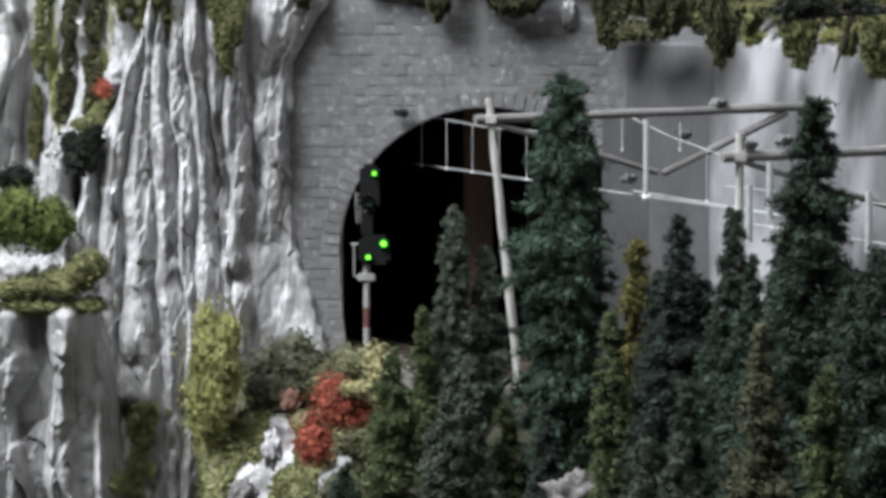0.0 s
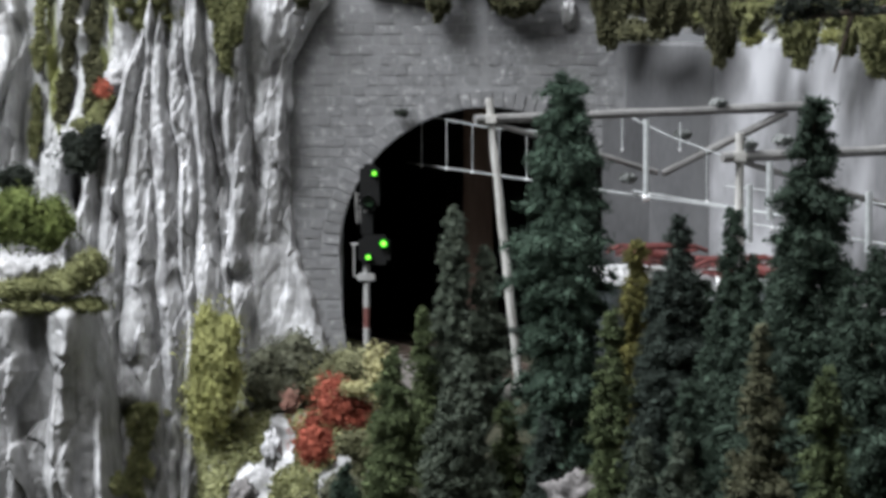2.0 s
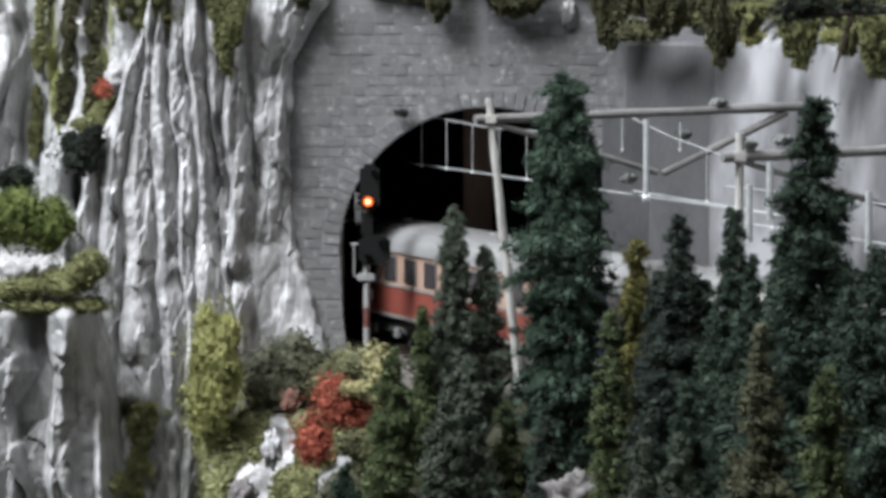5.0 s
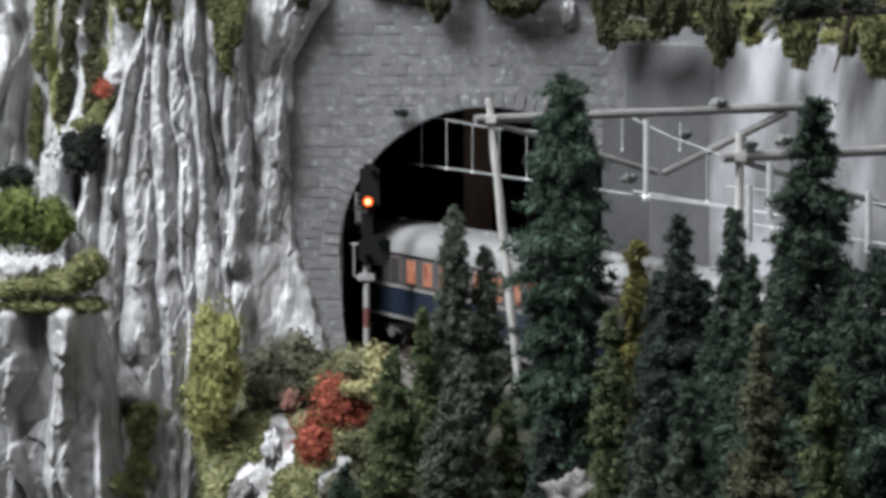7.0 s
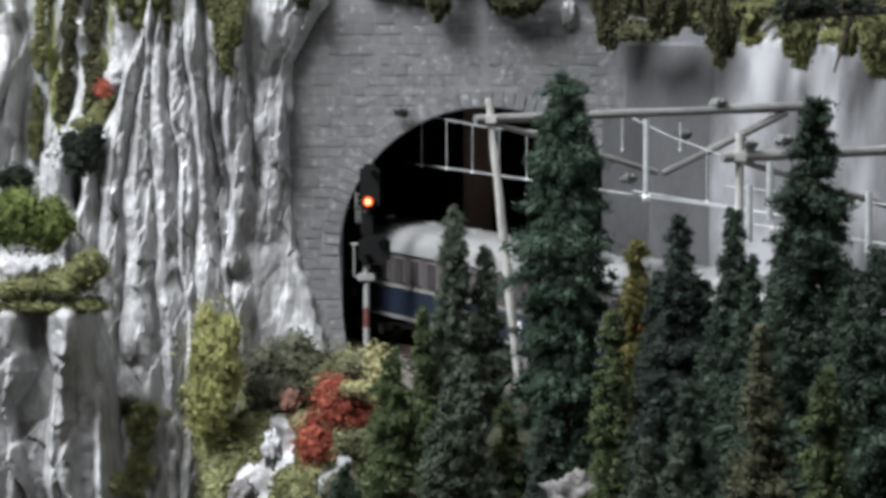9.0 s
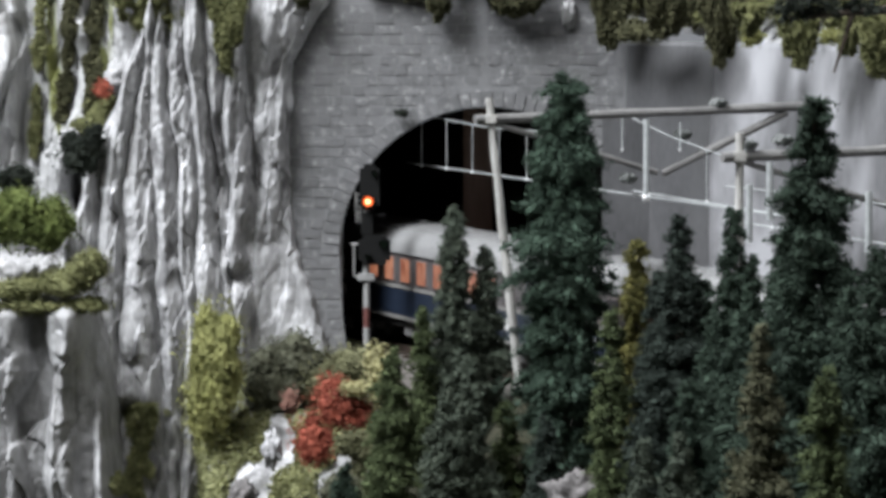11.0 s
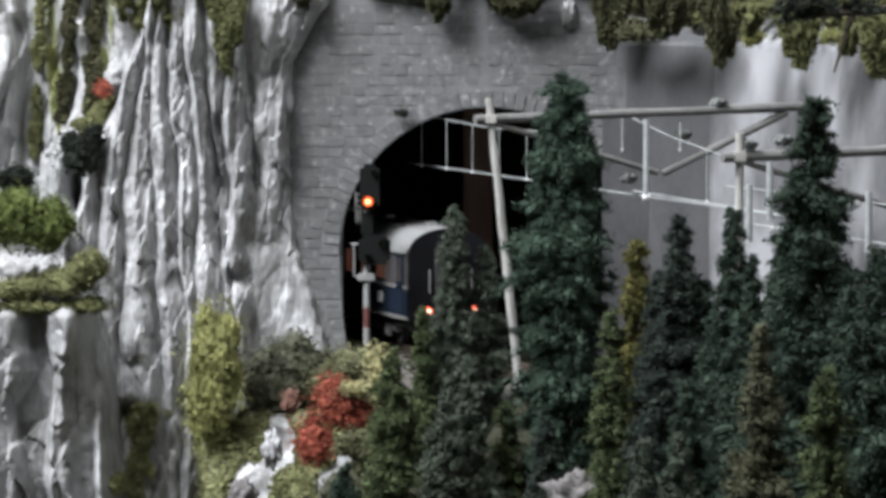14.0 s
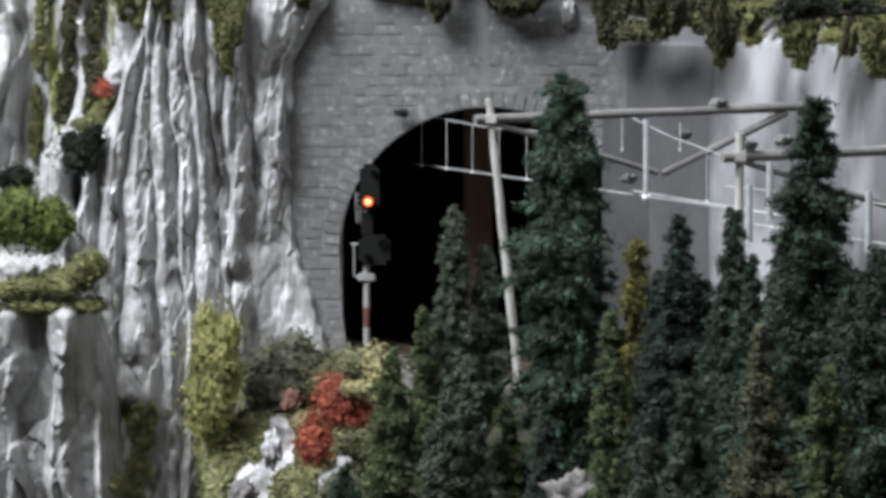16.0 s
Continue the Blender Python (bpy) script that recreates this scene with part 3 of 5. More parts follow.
boulder((-0.1567, 0.0000, 0.0315), (0.012, 0.008, 0.008), 17, "pale flat stone on the mossy ledge")
boulder((0.0477, 0.0500, 0.1269), (0.0028, 0.003, 0.006), 18, "pale rock splinter above the portal")

# ---- plants ----
def ball(level):
    bm = bmesh.new()
    bmesh.ops.create_icosphere(bm, subdivisions=level, radius=1)
    bm.verts.index_update()
    shape = np.array([v.co for v in bm.verts]), np.array([[v.index for v in f.verts] for f in bm.faces])
    bm.free()
    return shape


TUFT_V, TUFT_F = ball(1)


def fir(at, height, near_tip, flare, widest, material, seed, label):
    """A bottle-brush fir: tiers of drooping tufts round a trunk."""
    rng = np.random.default_rng(seed)
    thing = base("fir_tree", label, "tree", "fir trees", at=at)
    part("trunk", knotty(bmesh.new(), (0, 0, -0.004), (0, 0, height * 0.97), widest * 0.12, widest * 0.03, seed, 8, 7), BARK, thing)

    def reach(d):
        return min(widest, near_tip + flare * d) * min(1.0, math.sqrt(max(0.0, d) / (0.7 * near_tip)) + 0.2)

    pts, cores = [], []
    d = 0.0006
    while d < height * 0.97:
        r = reach(d) * (1 + 0.16 * rng.normal())
        for k in range(int(min(22, max(6, 6.283 * r / 0.0030)))):
            a = rng.uniform(0, 6.283)
            ln = max(0.0012, r * rng.uniform(0.70, 1.12) * (1.28 if rng.uniform() < 0.10 else 1.0))
            tilt = rng.uniform(-0.75, -0.15)
            pieces = 1 if ln < 0.005 else 2 if ln < 0.010 else 3
            for q in range(pieces):
                turn = a + (rng.normal() * 0.22 if pieces > 1 else 0.0)
                out, side = np.array((math.cos(turn), math.sin(turn), 0.0)), np.array((-math.sin(turn), math.cos(turn), 0.0))
                way = out * math.cos(tilt) + np.array((0, 0, math.sin(tilt)))
                up = np.cross(side, way)
                reach_q = ln * (0.56 if pieces == 1 else 0.30 + 0.58 * (q + 0.5) / pieces)
                c = out * reach_q + np.array((0, 0, height - d - 0.22 * reach_q + rng.normal() * 0.0009))
                size = np.array((0.46 * ln / pieces ** 0.75, 0.0009 + 0.050 * ln, 0.0008 + 0.042 * ln)) * rng.uniform(0.75, 1.25, 3)
                turned = np.stack([way, side, up])
                knob = 0.52 * (1 + 0.25 * rng.normal(size=(len(TUFT_V), 1)))
                cores.append((((TUFT_V * knob * size) @ turned + c).tolist(), TUFT_F.tolist()))
                n = int((52 + 6200 * ln) / pieces ** 0.8)
                v = rng.normal(size=(n, 3))
                v /= np.linalg.norm(v, axis=1)[:, None]
                pts.append((v * rng.uniform(0.5, 1.6, (n, 1)) * size) @ turned + c)
        d += 0.0024 + 0.085 * r
    part("crown", flock("crown", np.concatenate(pts), 0.00034, rng, flat=1.0, core=cores), material, thing)
    return thing


def clumps(name, at, lobes, material, seed, label, category="bush", group="bushes", size=0.00045, per=1.5, solid=0.74):
    """A bush of flakes heaped on a few rounded lobes: (x, y, z, rx, ry, rz) each."""
    rng = np.random.default_rng(seed)
    thing = base(name, label, category, group, at=at)
    for x, y, z, rx, ry, rz in lobes:
        heaps = [(x, y, z, rx * 0.9, ry * 0.9, rz * 0.9)]
        for k in range(7):
            a, b = rng.uniform(0, 6.283), rng.uniform(-1, 1)
            q, f = math.sqrt(1 - b * b), rng.uniform(0.34, 0.58)
            heaps.append((x + rx * 0.62 * q * math.cos(a), y + ry * 0.6 * q * math.sin(a), z + rz * 0.66 * b, rx * f, ry * f, rz * f * 1.1))
        pts, cores = [], []
        for hx, hy, hz, hrx, hry, hrz in heaps:
            cv = []
            for v in BALL_V:
                k = solid * (1 + 0.42 * noise.noise(v * 2.8 + Vector((seed, hx * 50, 0))) + 0.34 * noise.noise(v * 7 + Vector((seed, 0, 3))))
                cv.append((hx + v.x * hrx * k, hy + v.y * hry * k, hz + v.z * hrz * k))
            cores.append((cv, BALL_F))
            n = int(per * 2.2e6 * (hrx * hrz + hrx * hry) * 2.2)
            d = rng.normal(size=(n, 3))
            d /= np.linalg.norm(d, axis=1)[:, None]
            bumps = np.array([1 + 0.42 * noise.noise(Vector(v) * 2.8 + Vector((seed, hx * 50, 0))) + 0.34 * noise.noise(Vector(v) * 7 + Vector((seed, 0, 3))) for v in d])
            rr = bumps * rng.uniform(0.60, 1.22, n)
            pts.append(np.array((hx, hy, hz)) + d * rr[:, None] * np.array((hrx, hry, hrz)))
        part("leaf_clump" if category == "bush" else "cushion", flock("clump", np.concatenate(pts), size, rng, core=cores), material, thing)
    return thing


FIRS = [
    # place of the tip, radius near it, how fast the crown widens, widest radius, flock, words
    ((0.0391, -0.1700, 0.1096), 0.0058, 0.190, 0.0154, FIR_FRESH, "tall dark green fir tree beside the track"),
    ((0.0037, -0.0900, 0.0613), 0.0033, 0.130, 0.0116, FIR_GREY, "slim grey-green fir tree before the tunnel mouth"),
    ((0.0145, -0.0850, 0.0478), 0.0025, 0.170, 0.0081, FIR_GREY, "grey-green fir tree beside the catenary mast"),
    ((-0.0071, -0.1000, 0.0280), 0.0021, 0.130, 0.0065, FIR_OLIVE, "small olive fir tree before the tunnel mouth"),
    ((0.0589, -0.2350, 0.0603), 0.0033, 0.070, 0.0062, FIR_YELLOW, "slim yellow-green fir tree among dark ones"),
    ((0.0494, -0.2800, 0.0423), 0.0025, 0.110, 0.0086, FIR_OLIVE, "olive green fir tree on the slope"),
    ((0.0678, -0.3050, 0.0722), 0.0024, 0.200, 0.0121, FIR_BLUE, "dark grey-green fir tree on the slope"),
    ((0.0805, -0.3450, 0.0764), 0.0027, 0.150, 0.0109, FIR, "dark green fir tree beside the gantry"),
    ((0.0959, -0.4100, 0.1089), 0.0038, 0.200, 0.0195, FIR, "very tall dark green fir tree beside the retaining wall"),
    ((0.0784, -0.4600, 0.0535), 0.0020, 0.160, 0.0092, FIR_BROWN, "brownish olive fir tree on the slope"),
    ((0.1065, -0.4700, 0.0738), 0.0033, 0.240, 0.0159, FIR, "dark green fir tree at the edge of the wood"),
    ((0.0905, -0.5000, 0.0462), 0.0036, 0.110, 0.0090, FIR_OLIVE, "olive fir tree low on the slope"),
    ((0.0906, -0.3800, 0.0684), 0.0024, 0.240, 0.0143, FIR, "dark grey-green fir tree behind the tallest one"),
    ((0.0486, -0.4700, 0.0258), 0.0019, 0.200, 0.0055, FIR_GREY, "small grey-green fir tree low on the slope"),
    ((0.0574, -0.4800, 0.0298), 0.0019, 0.220, 0.0057, FIR_GREY, "small bluish fir tree low on the slope"),
    ((0.0207, -0.1600, 0.0022), 0.0029, 0.140, 0.0073, FIR_OLIVE, "small green fir tree below the mast"),
    ((-0.0168, -0.1400, 0.0176), 0.0034, 0.200, 0.0104, FIR_OLIVE, "bushy olive green fir tree on the slope"),
    ((0.0091, -0.1700, 0.0183), 0.0027, 0.170, 0.0095, FIR_GREY, "greyish green fir tree low on the slope"),
    ((0.0004, -0.1800, 0.0084), 0.0027, 0.180, 0.0094, FIR_GREY, "grey-green fir tree low on the slope"),
    ((-0.0327, -0.1300, -0.0219), 0.0026, 0.250, 0.0083, FIR, "dark green fir sapling at the foot of the rocks"),
    ((0.0318, -0.2200, 0.0043), 0.0028, 0.220, 0.0115, FIR_BLUE, "dark fir tree below the tallest one"),
    ((0.0668, -0.2000, 0.0202), 0.0028, 0.200, 0.0117, FIR_BLUE, "shaded dark fir tree behind olive ones"),
    ((0.0767, -0.3300, 0.0458), 0.0025, 0.200, 0.0127, FIR, "dark fir tree in the middle of the wood"),
    ((0.0629, -0.4200, 0.0367), 0.0020, 0.180, 0.0087, FIR, "dark green fir tree low in the wood"),
    ((0.1030, -0.4400, 0.0654), 0.0026, 0.220, 0.0135, FIR, "dark fir tree at the edge of the wood"),
    ((0.0643, -0.2620, 0.0531), 0.0025, 0.190, 0.0111, FIR_BLUE, "dark grey-green fir tree between lighter ones"),
    ((0.0758, -0.3000, 0.0530), 0.0024, 0.200, 0.0114, FIR, "dark green fir tree behind slimmer ones"),
    ((0.0842, -0.3620, 0.0628), 0.0023, 0.200, 0.0108, FIR, "dark green fir tree below the gantry"),
]
for i, (tip, near_tip, flare, widest, flk, words) in enumerate(FIRS):
    fz = ground_z(tip[0], tip[1])
    fir((tip[0], tip[1], fz), tip[2] - fz, near_tip, flare, widest, flk, 100 + i, words)

clumps("bush", (-0.0824, -0.0200, -0.0007), [(-0.0005, 0, 0.006, 0.0108, 0.010, 0.0185), (0, 0, -0.009, 0.0100, 0.010, 0.018)], BUSH_LIME, 1, "tall lime-green bush against the rock")
clumps("bush", (-0.0619, 0.0000, -0.0100), [(0, 0, 0, 0.014, 0.012, 0.015), (0.008, 0, 0.01, 0.012, 0.01, 0.009), (-0.004, -0.005, -0.02, 0.012, 0.01, 0.012)], BUSH_GREY, 2, "dark grey-green bush beside the portal foot")
clumps("bush", (-0.0391, 0.0000, -0.0027), [(-0.004, 0, -0.002, 0.012, 0.012, 0.009), (0.008, 0, 0, 0.012, 0.012, 0.009)], BUSH_OLIVE, 3, "brown-olive bush below the signal")
clumps("bush", (-0.0227, -0.0300, -0.0017), [(0, 0, 0, 0.006, 0.006, 0.010)], BUSH_PALE, 4, "pale yellow-green bush below the signal", per=1.5)
clumps("bush", (-0.0397, -0.0500, -0.0157), [(0.002, 0, 0.007, 0.010, 0.008, 0.008), (-0.006, -0.003, -0.006, 0.008, 0.007, 0.009), (0.009, 0, 0.001, 0.007, 0.007, 0.005)], BUSH_RED, 5, "scarlet autumn bush on the mossy slope", per=1.5, solid=0.6)
clumps("bush", (-0.0551, -0.0300, -0.0113), [(0, 0, 0, 0.0032, 0.003, 0.004)], BUSH_PINK, 6, "small dusky pink bush")
clumps("bush", (-0.0310, -0.0550, -0.0047), [(0, 0, 0, 0.007, 0.004, 0.003)], BUSH_PALE, 7, "pale yellow tuft beside the scarlet bush", per=1.4)
clumps("bush", (-0.0306, -0.0750, -0.0217), [(0, 0, 0, 0.007, 0.006, 0.006), (0.006, 0, -0.010, 0.006, 0.006, 0.007)], BUSH_OLIVE, 10, "brown-olive bush below the scarlet bush")
clumps("bush", (-0.0357, -0.0900, -0.0346), [(0, 0, 0, 0.008, 0.006, 0.007)], BUSH_GREY, 11, "dark grey-green bush at the foot of the slope")
clumps("bush", (-0.1514, 0.0100, 0.0512), [(-0.004, 0, 0, 0.017, 0.012, 0.0115), (0.008, 0, -0.002, 0.009, 0.01, 0.009)], BUSH_GREEN, 8, "leaf-green bush on the rock ledge")
clumps("bush", (-0.1278, 0.0400, 0.0985), [(0, 0, 0, 0.0032, 0.003, 0.0038)], BUSH_RED, 9, "tiny red bush on the cliff edge")


def moss(at, lobes, seed, label, material=MOSS, per=1.4):
    return clumps("moss", at, lobes, material, seed, label, "moss", "moss cushions", per=per)


moss((-0.1483, -0.0120, 0.0211), [(0, 0, 0, 0.013, 0.006, 0.003), (-0.018, 0, 0, 0.010, 0.006, 0.003), (0.018, 0, 0.001, 0.009, 0.006, 0.003)], 62, "olive moss along the lip of the ledge")
moss((-0.1361, -0.0100, 0.0302), [(0, 0, 0, 0.012, 0.01, 0.006), (0.008, 0, 0.006, 0.007, 0.01, 0.006), (-0.018, 0, -0.002, 0.012, 0.01, 0.004)], 20, "olive moss cushion on the rock ledge")
moss((-0.1297, 0.0480, 0.0866), [(0, 0, 0, 0.007, 0.005, 0.010), (0.006, 0, 0.006, 0.006, 0.005, 0.005), (-0.006, 0, -0.003, 0.005, 0.005, 0.004)], 21, "olive moss cushion on the cliff edge")
moss((-0.1073, 0.0360, 0.1270), [(0, 0, 0, 0.012, 0.006, 0.007)], 26, "moss cushion on the cliff top")
moss((0.1101, -0.0400, 0.1197), [(0, 0, 0, 0.004, 0.004, 0.004)], 38, "bright moss tuft on the wall top", BUSH_LIME)
moss((0.1359, -0.0900, 0.1205), [(0, 0, 0, 0.007, 0.004, 0.003)], 39, "bright moss tuft on the wall top", BUSH_LIME)


def drape(at, half, long, material, seed, words):
    """Moss hanging in strands over an edge."""
    rng = np.random.default_rng(seed)
    thing = base("moss", words, "moss", "moss drapes", at=at)
    n = int(half * 2 * long * 6.5e7 + 2500)
    strand = rng.integers(0, max(12, int(half / 0.00045)), n)
    lots = strand.max() + 1
    dx = rng.uniform(-1, 1, lots)
    reach = np.clip(1 - np.abs(dx + 0.15 * rng.normal(size=lots)) ** 1.7, 0.15, 1) * rng.uniform(0.62, 1.0, lots)
    thick = rng.uniform(0.2, 1.0, lots) * 0.0045
    f = rng.uniform(0, 1, n) ** 0.8
    drop = f * reach[strand] * long
    x = dx[strand] * half * (1 - 0.25 * f) + rng.normal(size=n) * 0.0006
    y = -thick[strand] * np.sin(np.pi * np.clip(f * 0.9 + 0.1, 0, 1)) + rng.normal(size=n) * 0.0006
    part("hanging_moss", flock("hanging_moss", np.stack([x, y, -drop], 1), 0.00045, rng, flat=1.8), material, thing)


DRAPES = [
    # place of the upper edge, half width, length, flock, words
    ((0.0629, 0.0400, 0.1365), 0.0097, 0.0237, MOSS_DARK, "dark moss hanging over the wall corner"),
    ((0.0820, 0.0120, 0.1365), 0.0137, 0.0191, MOSS_DARK, "dark olive moss hanging over the retaining wall"),
    ((0.0985, -0.0250, 0.1366), 0.0081, 0.0327, MOSS_DARK, "pointed olive moss drooping over the retaining wall"),
    ((0.1074, -0.0500, 0.1308), 0.0048, 0.0127, MOSS, "light olive moss tuft on the wall edge"),
    ((0.1221, -0.0800, 0.1349), 0.0101, 0.0260, MOSS, "rounded olive moss cushion drooping over the wall"),
    ((0.1347, -0.1200, 0.1294), 0.0068, 0.0158, MOSS, "olive moss hanging over the retaining wall"),
    ((0.1435, -0.1350, 0.1295), 0.0082, 0.0245, MOSS, "pointed light olive moss hanging over the wall"),
    ((-0.1123, 0.0340, 0.1365), 0.0117, 0.0162, MOSS, "moss hanging over the cliff top"),
    ((-0.0812, 0.0340, 0.1364), 0.0083, 0.0324, MOSS, "long moss drape on the cliff top"),
    ((-0.0524, 0.0420, 0.1364), 0.0036, 0.0085, MOSS_DARK, "small moss tuft above the portal wall"),
    ((-0.0021, 0.0440, 0.1364), 0.0055, 0.0131, MOSS_DARK, "dark moss tuft hanging over the portal wall"),
    ((0.0267, 0.0440, 0.1364), 0.0157, 0.0110, MOSS_DARK, "dark moss above the portal wall"),
]
for i, (at, half, long, mtl, words) in enumerate(DRAPES):
    drape(at, half, long, mtl, 300 + i, words)


def moss_strip(top, foot, y, half, material, seed, words):
    """A ragged upright band of moss in a cleft."""
    rng = np.random.default_rng(seed)
    thing = base("moss", words, "moss", "moss strips", at=(top[0], y, top[1]))
    n = int(half * (top[1] - foot[1]) * 7.5e7)
    f = rng.uniform(0, 1, n)
    wide = np.array([0.75 + 0.55 * noise.noise(Vector((v * 6, seed, 0))) for v in f]) * half
    dx = np.clip(rng.normal(size=n) * 0.5, -1.3, 1.3)
    x = (foot[0] - top[0]) * f + dx * wide
    z = (foot[1] - top[1]) * f
    yy = np.array([cliff_y(top[0] + a, top[1] + b) for a, b in zip(x, z)]) - y - np.abs(rng.normal(size=n)) * 0.0007
    keep = np.array([noise.noise(Vector((a * 260, b * 120, seed))) + 0.55 > abs(c) for a, b, c in zip(x, z, dx)])
    part("cushion", flock("cushion", np.stack([x, yy, z], 1)[keep], 0.0005, rng, flat=1.3), material, thing)


STRIPS = [
    # upper end and lower end (x, z), depth, half width, flock, words
    ((-0.1520, 0.1353), (-0.1555, 0.0723), 0.0560, 0.0032, MOSS, "light olive moss strip between rock columns"),
    ((-0.1402, 0.1353), (-0.1444, 0.0863), 0.0530, 0.0050, MOSS_DARK, "dark olive moss strip between rock columns"),
    ((-0.1303, 0.1354), (-0.1336, 0.0896), 0.0520, 0.0059, MOSS_DARK, "dark moss strip behind the red bush"),
    ((-0.1108, -0.0177), (-0.1156, -0.0532), 0.0040, 0.0090, MOSS_LIGHT, "faint moss in a rock cleft"),
]
for i, (top, foot, y, half, mtl, words) in enumerate(STRIPS):
    moss_strip(top, foot, y, half, mtl, 340 + i, words)


def fringe():
    rnd = random.Random(21)
    for i in range(26):
        u = 0.004 + i * 0.0105
        p = wall_at(u)
        lobes = [(rnd.uniform(-0.004, 0.004), 0, rnd.uniform(-0.003, 0.004), rnd.uniform(0.005, 0.008), 0.003, rnd.uniform(0.003, 0.007)) for k in range(2)]
        lobes.append((0.003, 0.008, 0.010, 0.009, 0.008, 0.008))
        moss((p.x + 0.001, p.y, 0.1315 + rnd.uniform(-0.003, 0.003)), lobes, 70 + i, "olive moss cushion on the retaining wall top", rnd.choice((MOSS, MOSS_DARK, MOSS_DARK)), 1.3)
    for i in range(2, 9):
        moss((-0.052 + i * 0.0145, 0.05, 0.138 + rnd.uniform(-0.002, 0.002)), [(0, 0, 0, 0.009, 0.006, rnd.uniform(0.003, 0.006))], 110 + i, "dark moss cushion on the portal wall top", MOSS_DARK, 1.2)


fringe()


def moss_slope():
    """A rough rock slope with moss flock on it, bare in places."""
    def lie(x, z):
        y = -0.014 + 0.80 * (z + 0.02) + 0.05 * float(step(-0.022, -0.006, z + 0.004 * noise.noise(Vector((x * 50, 0, 1))))) + 0.07 * float(step(-0.088, -0.103, x + 0.2 * z))
        return y - 0.007 * noise.noise(Vector((x * 55, z * 55, 3))) - 0.0035 * noise.noise(Vector((x * 150, z * 120, 6)))

    thing = base("moss_slope", "mossy rock slope with light and olive patches below the bushes", "slope", kind="structure")
    part("rock_face", sheet("rock_face", lambda u, v: (u, lie(u, v), v), -0.108, -0.004, 150, -0.085, -0.004, 120), ROCK, thing)
    rng = np.random.default_rng(31)
    heaps = {"light": [], "olive": [], "dark": []}
    for k in range(80000):
        x, z = rng.uniform(-0.106, -0.006), rng.uniform(-0.083, -0.006)
        m = noise.noise(Vector((x * 48, z * 48, 12))) + 0.5 * noise.noise(Vector((x * 130, z * 130, 15))) + 0.18
        m -= 1.5 * math.exp(-((x + 0.0595) ** 2 + ((z + 0.0275) * 0.6) ** 2) / 0.000022)
        m -= 1.5 * math.exp(-((x + 0.0690) ** 2 + ((z + 0.0450) * 0.7) ** 2) / 0.00005)
        m -= 1.2 * math.exp(-((x + 0.0420) ** 2 + ((z + 0.0430) * 0.5) ** 2) / 0.00002)
        if m < -0.42:
            continue
        word = "olive" if m < -0.2 else "light" if m < 0.62 else "dark"
        heaps[word].append((x, lie(x, z) - abs(rng.normal()) * 0.0009, z))
    for word, mtl in (("light", MOSS_LIGHT), ("olive", MOSS), ("dark", MOSS_DARK)):
        part("moss_patch", flock("moss_patch", np.array(heaps[word]), 0.0006, rng), mtl, thing, word + " green moss flock")


moss_slope()
moss((0.0716, 0.0300, 0.1208), [(0, 0, 0, 0.008, 0.004, 0.005), (0.008, -0.004, 0.001, 0.006, 0.004, 0.005)], 63, "dark moss on the wall corner", MOSS_DARK)


def dark_branch():
    thing = base("pine_branch", "blackish needled branch hanging over the wall", "branch", at=(0.1202, -0.2000, 0.1269))
    rng = np.random.default_rng(5)
    bm = bmesh.new()
    knotty(bm, (0.022, 0, 0.004), (-0.012, 0, 0.001), 0.0016, 0.0005, 4, 10, 7)
    knotty(bm, (0.008, 0, 0.003), (0.002, 0, -0.016), 0.0009, 0.0004, 5, 8, 6)
    part("stem", bm, BARK, thing)
    pts = []
    for k in range(34):
        o = np.array((rng.uniform(-0.013, 0.018), rng.normal() * 0.003, rng.uniform(0.0015, 0.008)))
        d = np.array((rng.uniform(-1, 0.4), rng.normal() * 0.4, rng.uniform(-0.5, 0.3)))
        t = rng.uniform(0, 1, 90)[:, None]
        pts.append(o + d * t * 0.008 + rng.normal(size=(90, 3)) * 0.0005)
    pts = np.concatenate(pts)
    part("needles", flock("needles", pts, 0.0005, rng), TWIG_AND_HOLLOW, thing)


dark_branch()
clumps("bush", (-0.0157, 0.0460, 0.0896), [(0, 0, 0, 0.003, 0.002, 0.0016)], TWIG_AND_HOLLOW, 53, "tiny dark tuft growing on the portal wall")
# two black clumps, no real plants: they paint the dark of cave-like hollows
clumps("bush", (-0.1354, 0.0250, 0.0748), [(0, 0, 0, 0.0085, 0.004, 0.009), (0.006, 0, 0.006, 0.005, 0.004, 0.006)], TWIG_AND_HOLLOW, 51, "blackish clump added for the darkness of a rock hollow")
clumps("bush", (-0.1602, 0.0250, 0.0658), [(0, 0, 0, 0.008, 0.004, 0.006)], TWIG_AND_HOLLOW, 52, "blackish clump added for the darkness of a rock hollow")


# ---- track ----
S0, S1 = -2.15, 2.25
track = base("railway_track", "single railway track with brown rails on ballast", "railway track")
TRACK_POSE = Matrix.Translation(along(0)) @ pose(0, 0, 0, 0, 0, 111)
track.matrix_world = TRACK_POSE
bm = bmesh.new()
prof = [(-0.034, -0.0085), (-0.02, -0.0032), (0.02, -0.0032), (0.034, -0.0085)]
loops = []
for i in range(2):
    x = (-S1, -S0)[i]
    loops.append([bm.verts.new((x, y, z)) for y, z in prof])
for i in range(3):
    bm.faces.new((loops[0][i], loops[0][i + 1], loops[1][i + 1], loops[1][i]))
part("ballast_bed", bm, BALLAST, track)
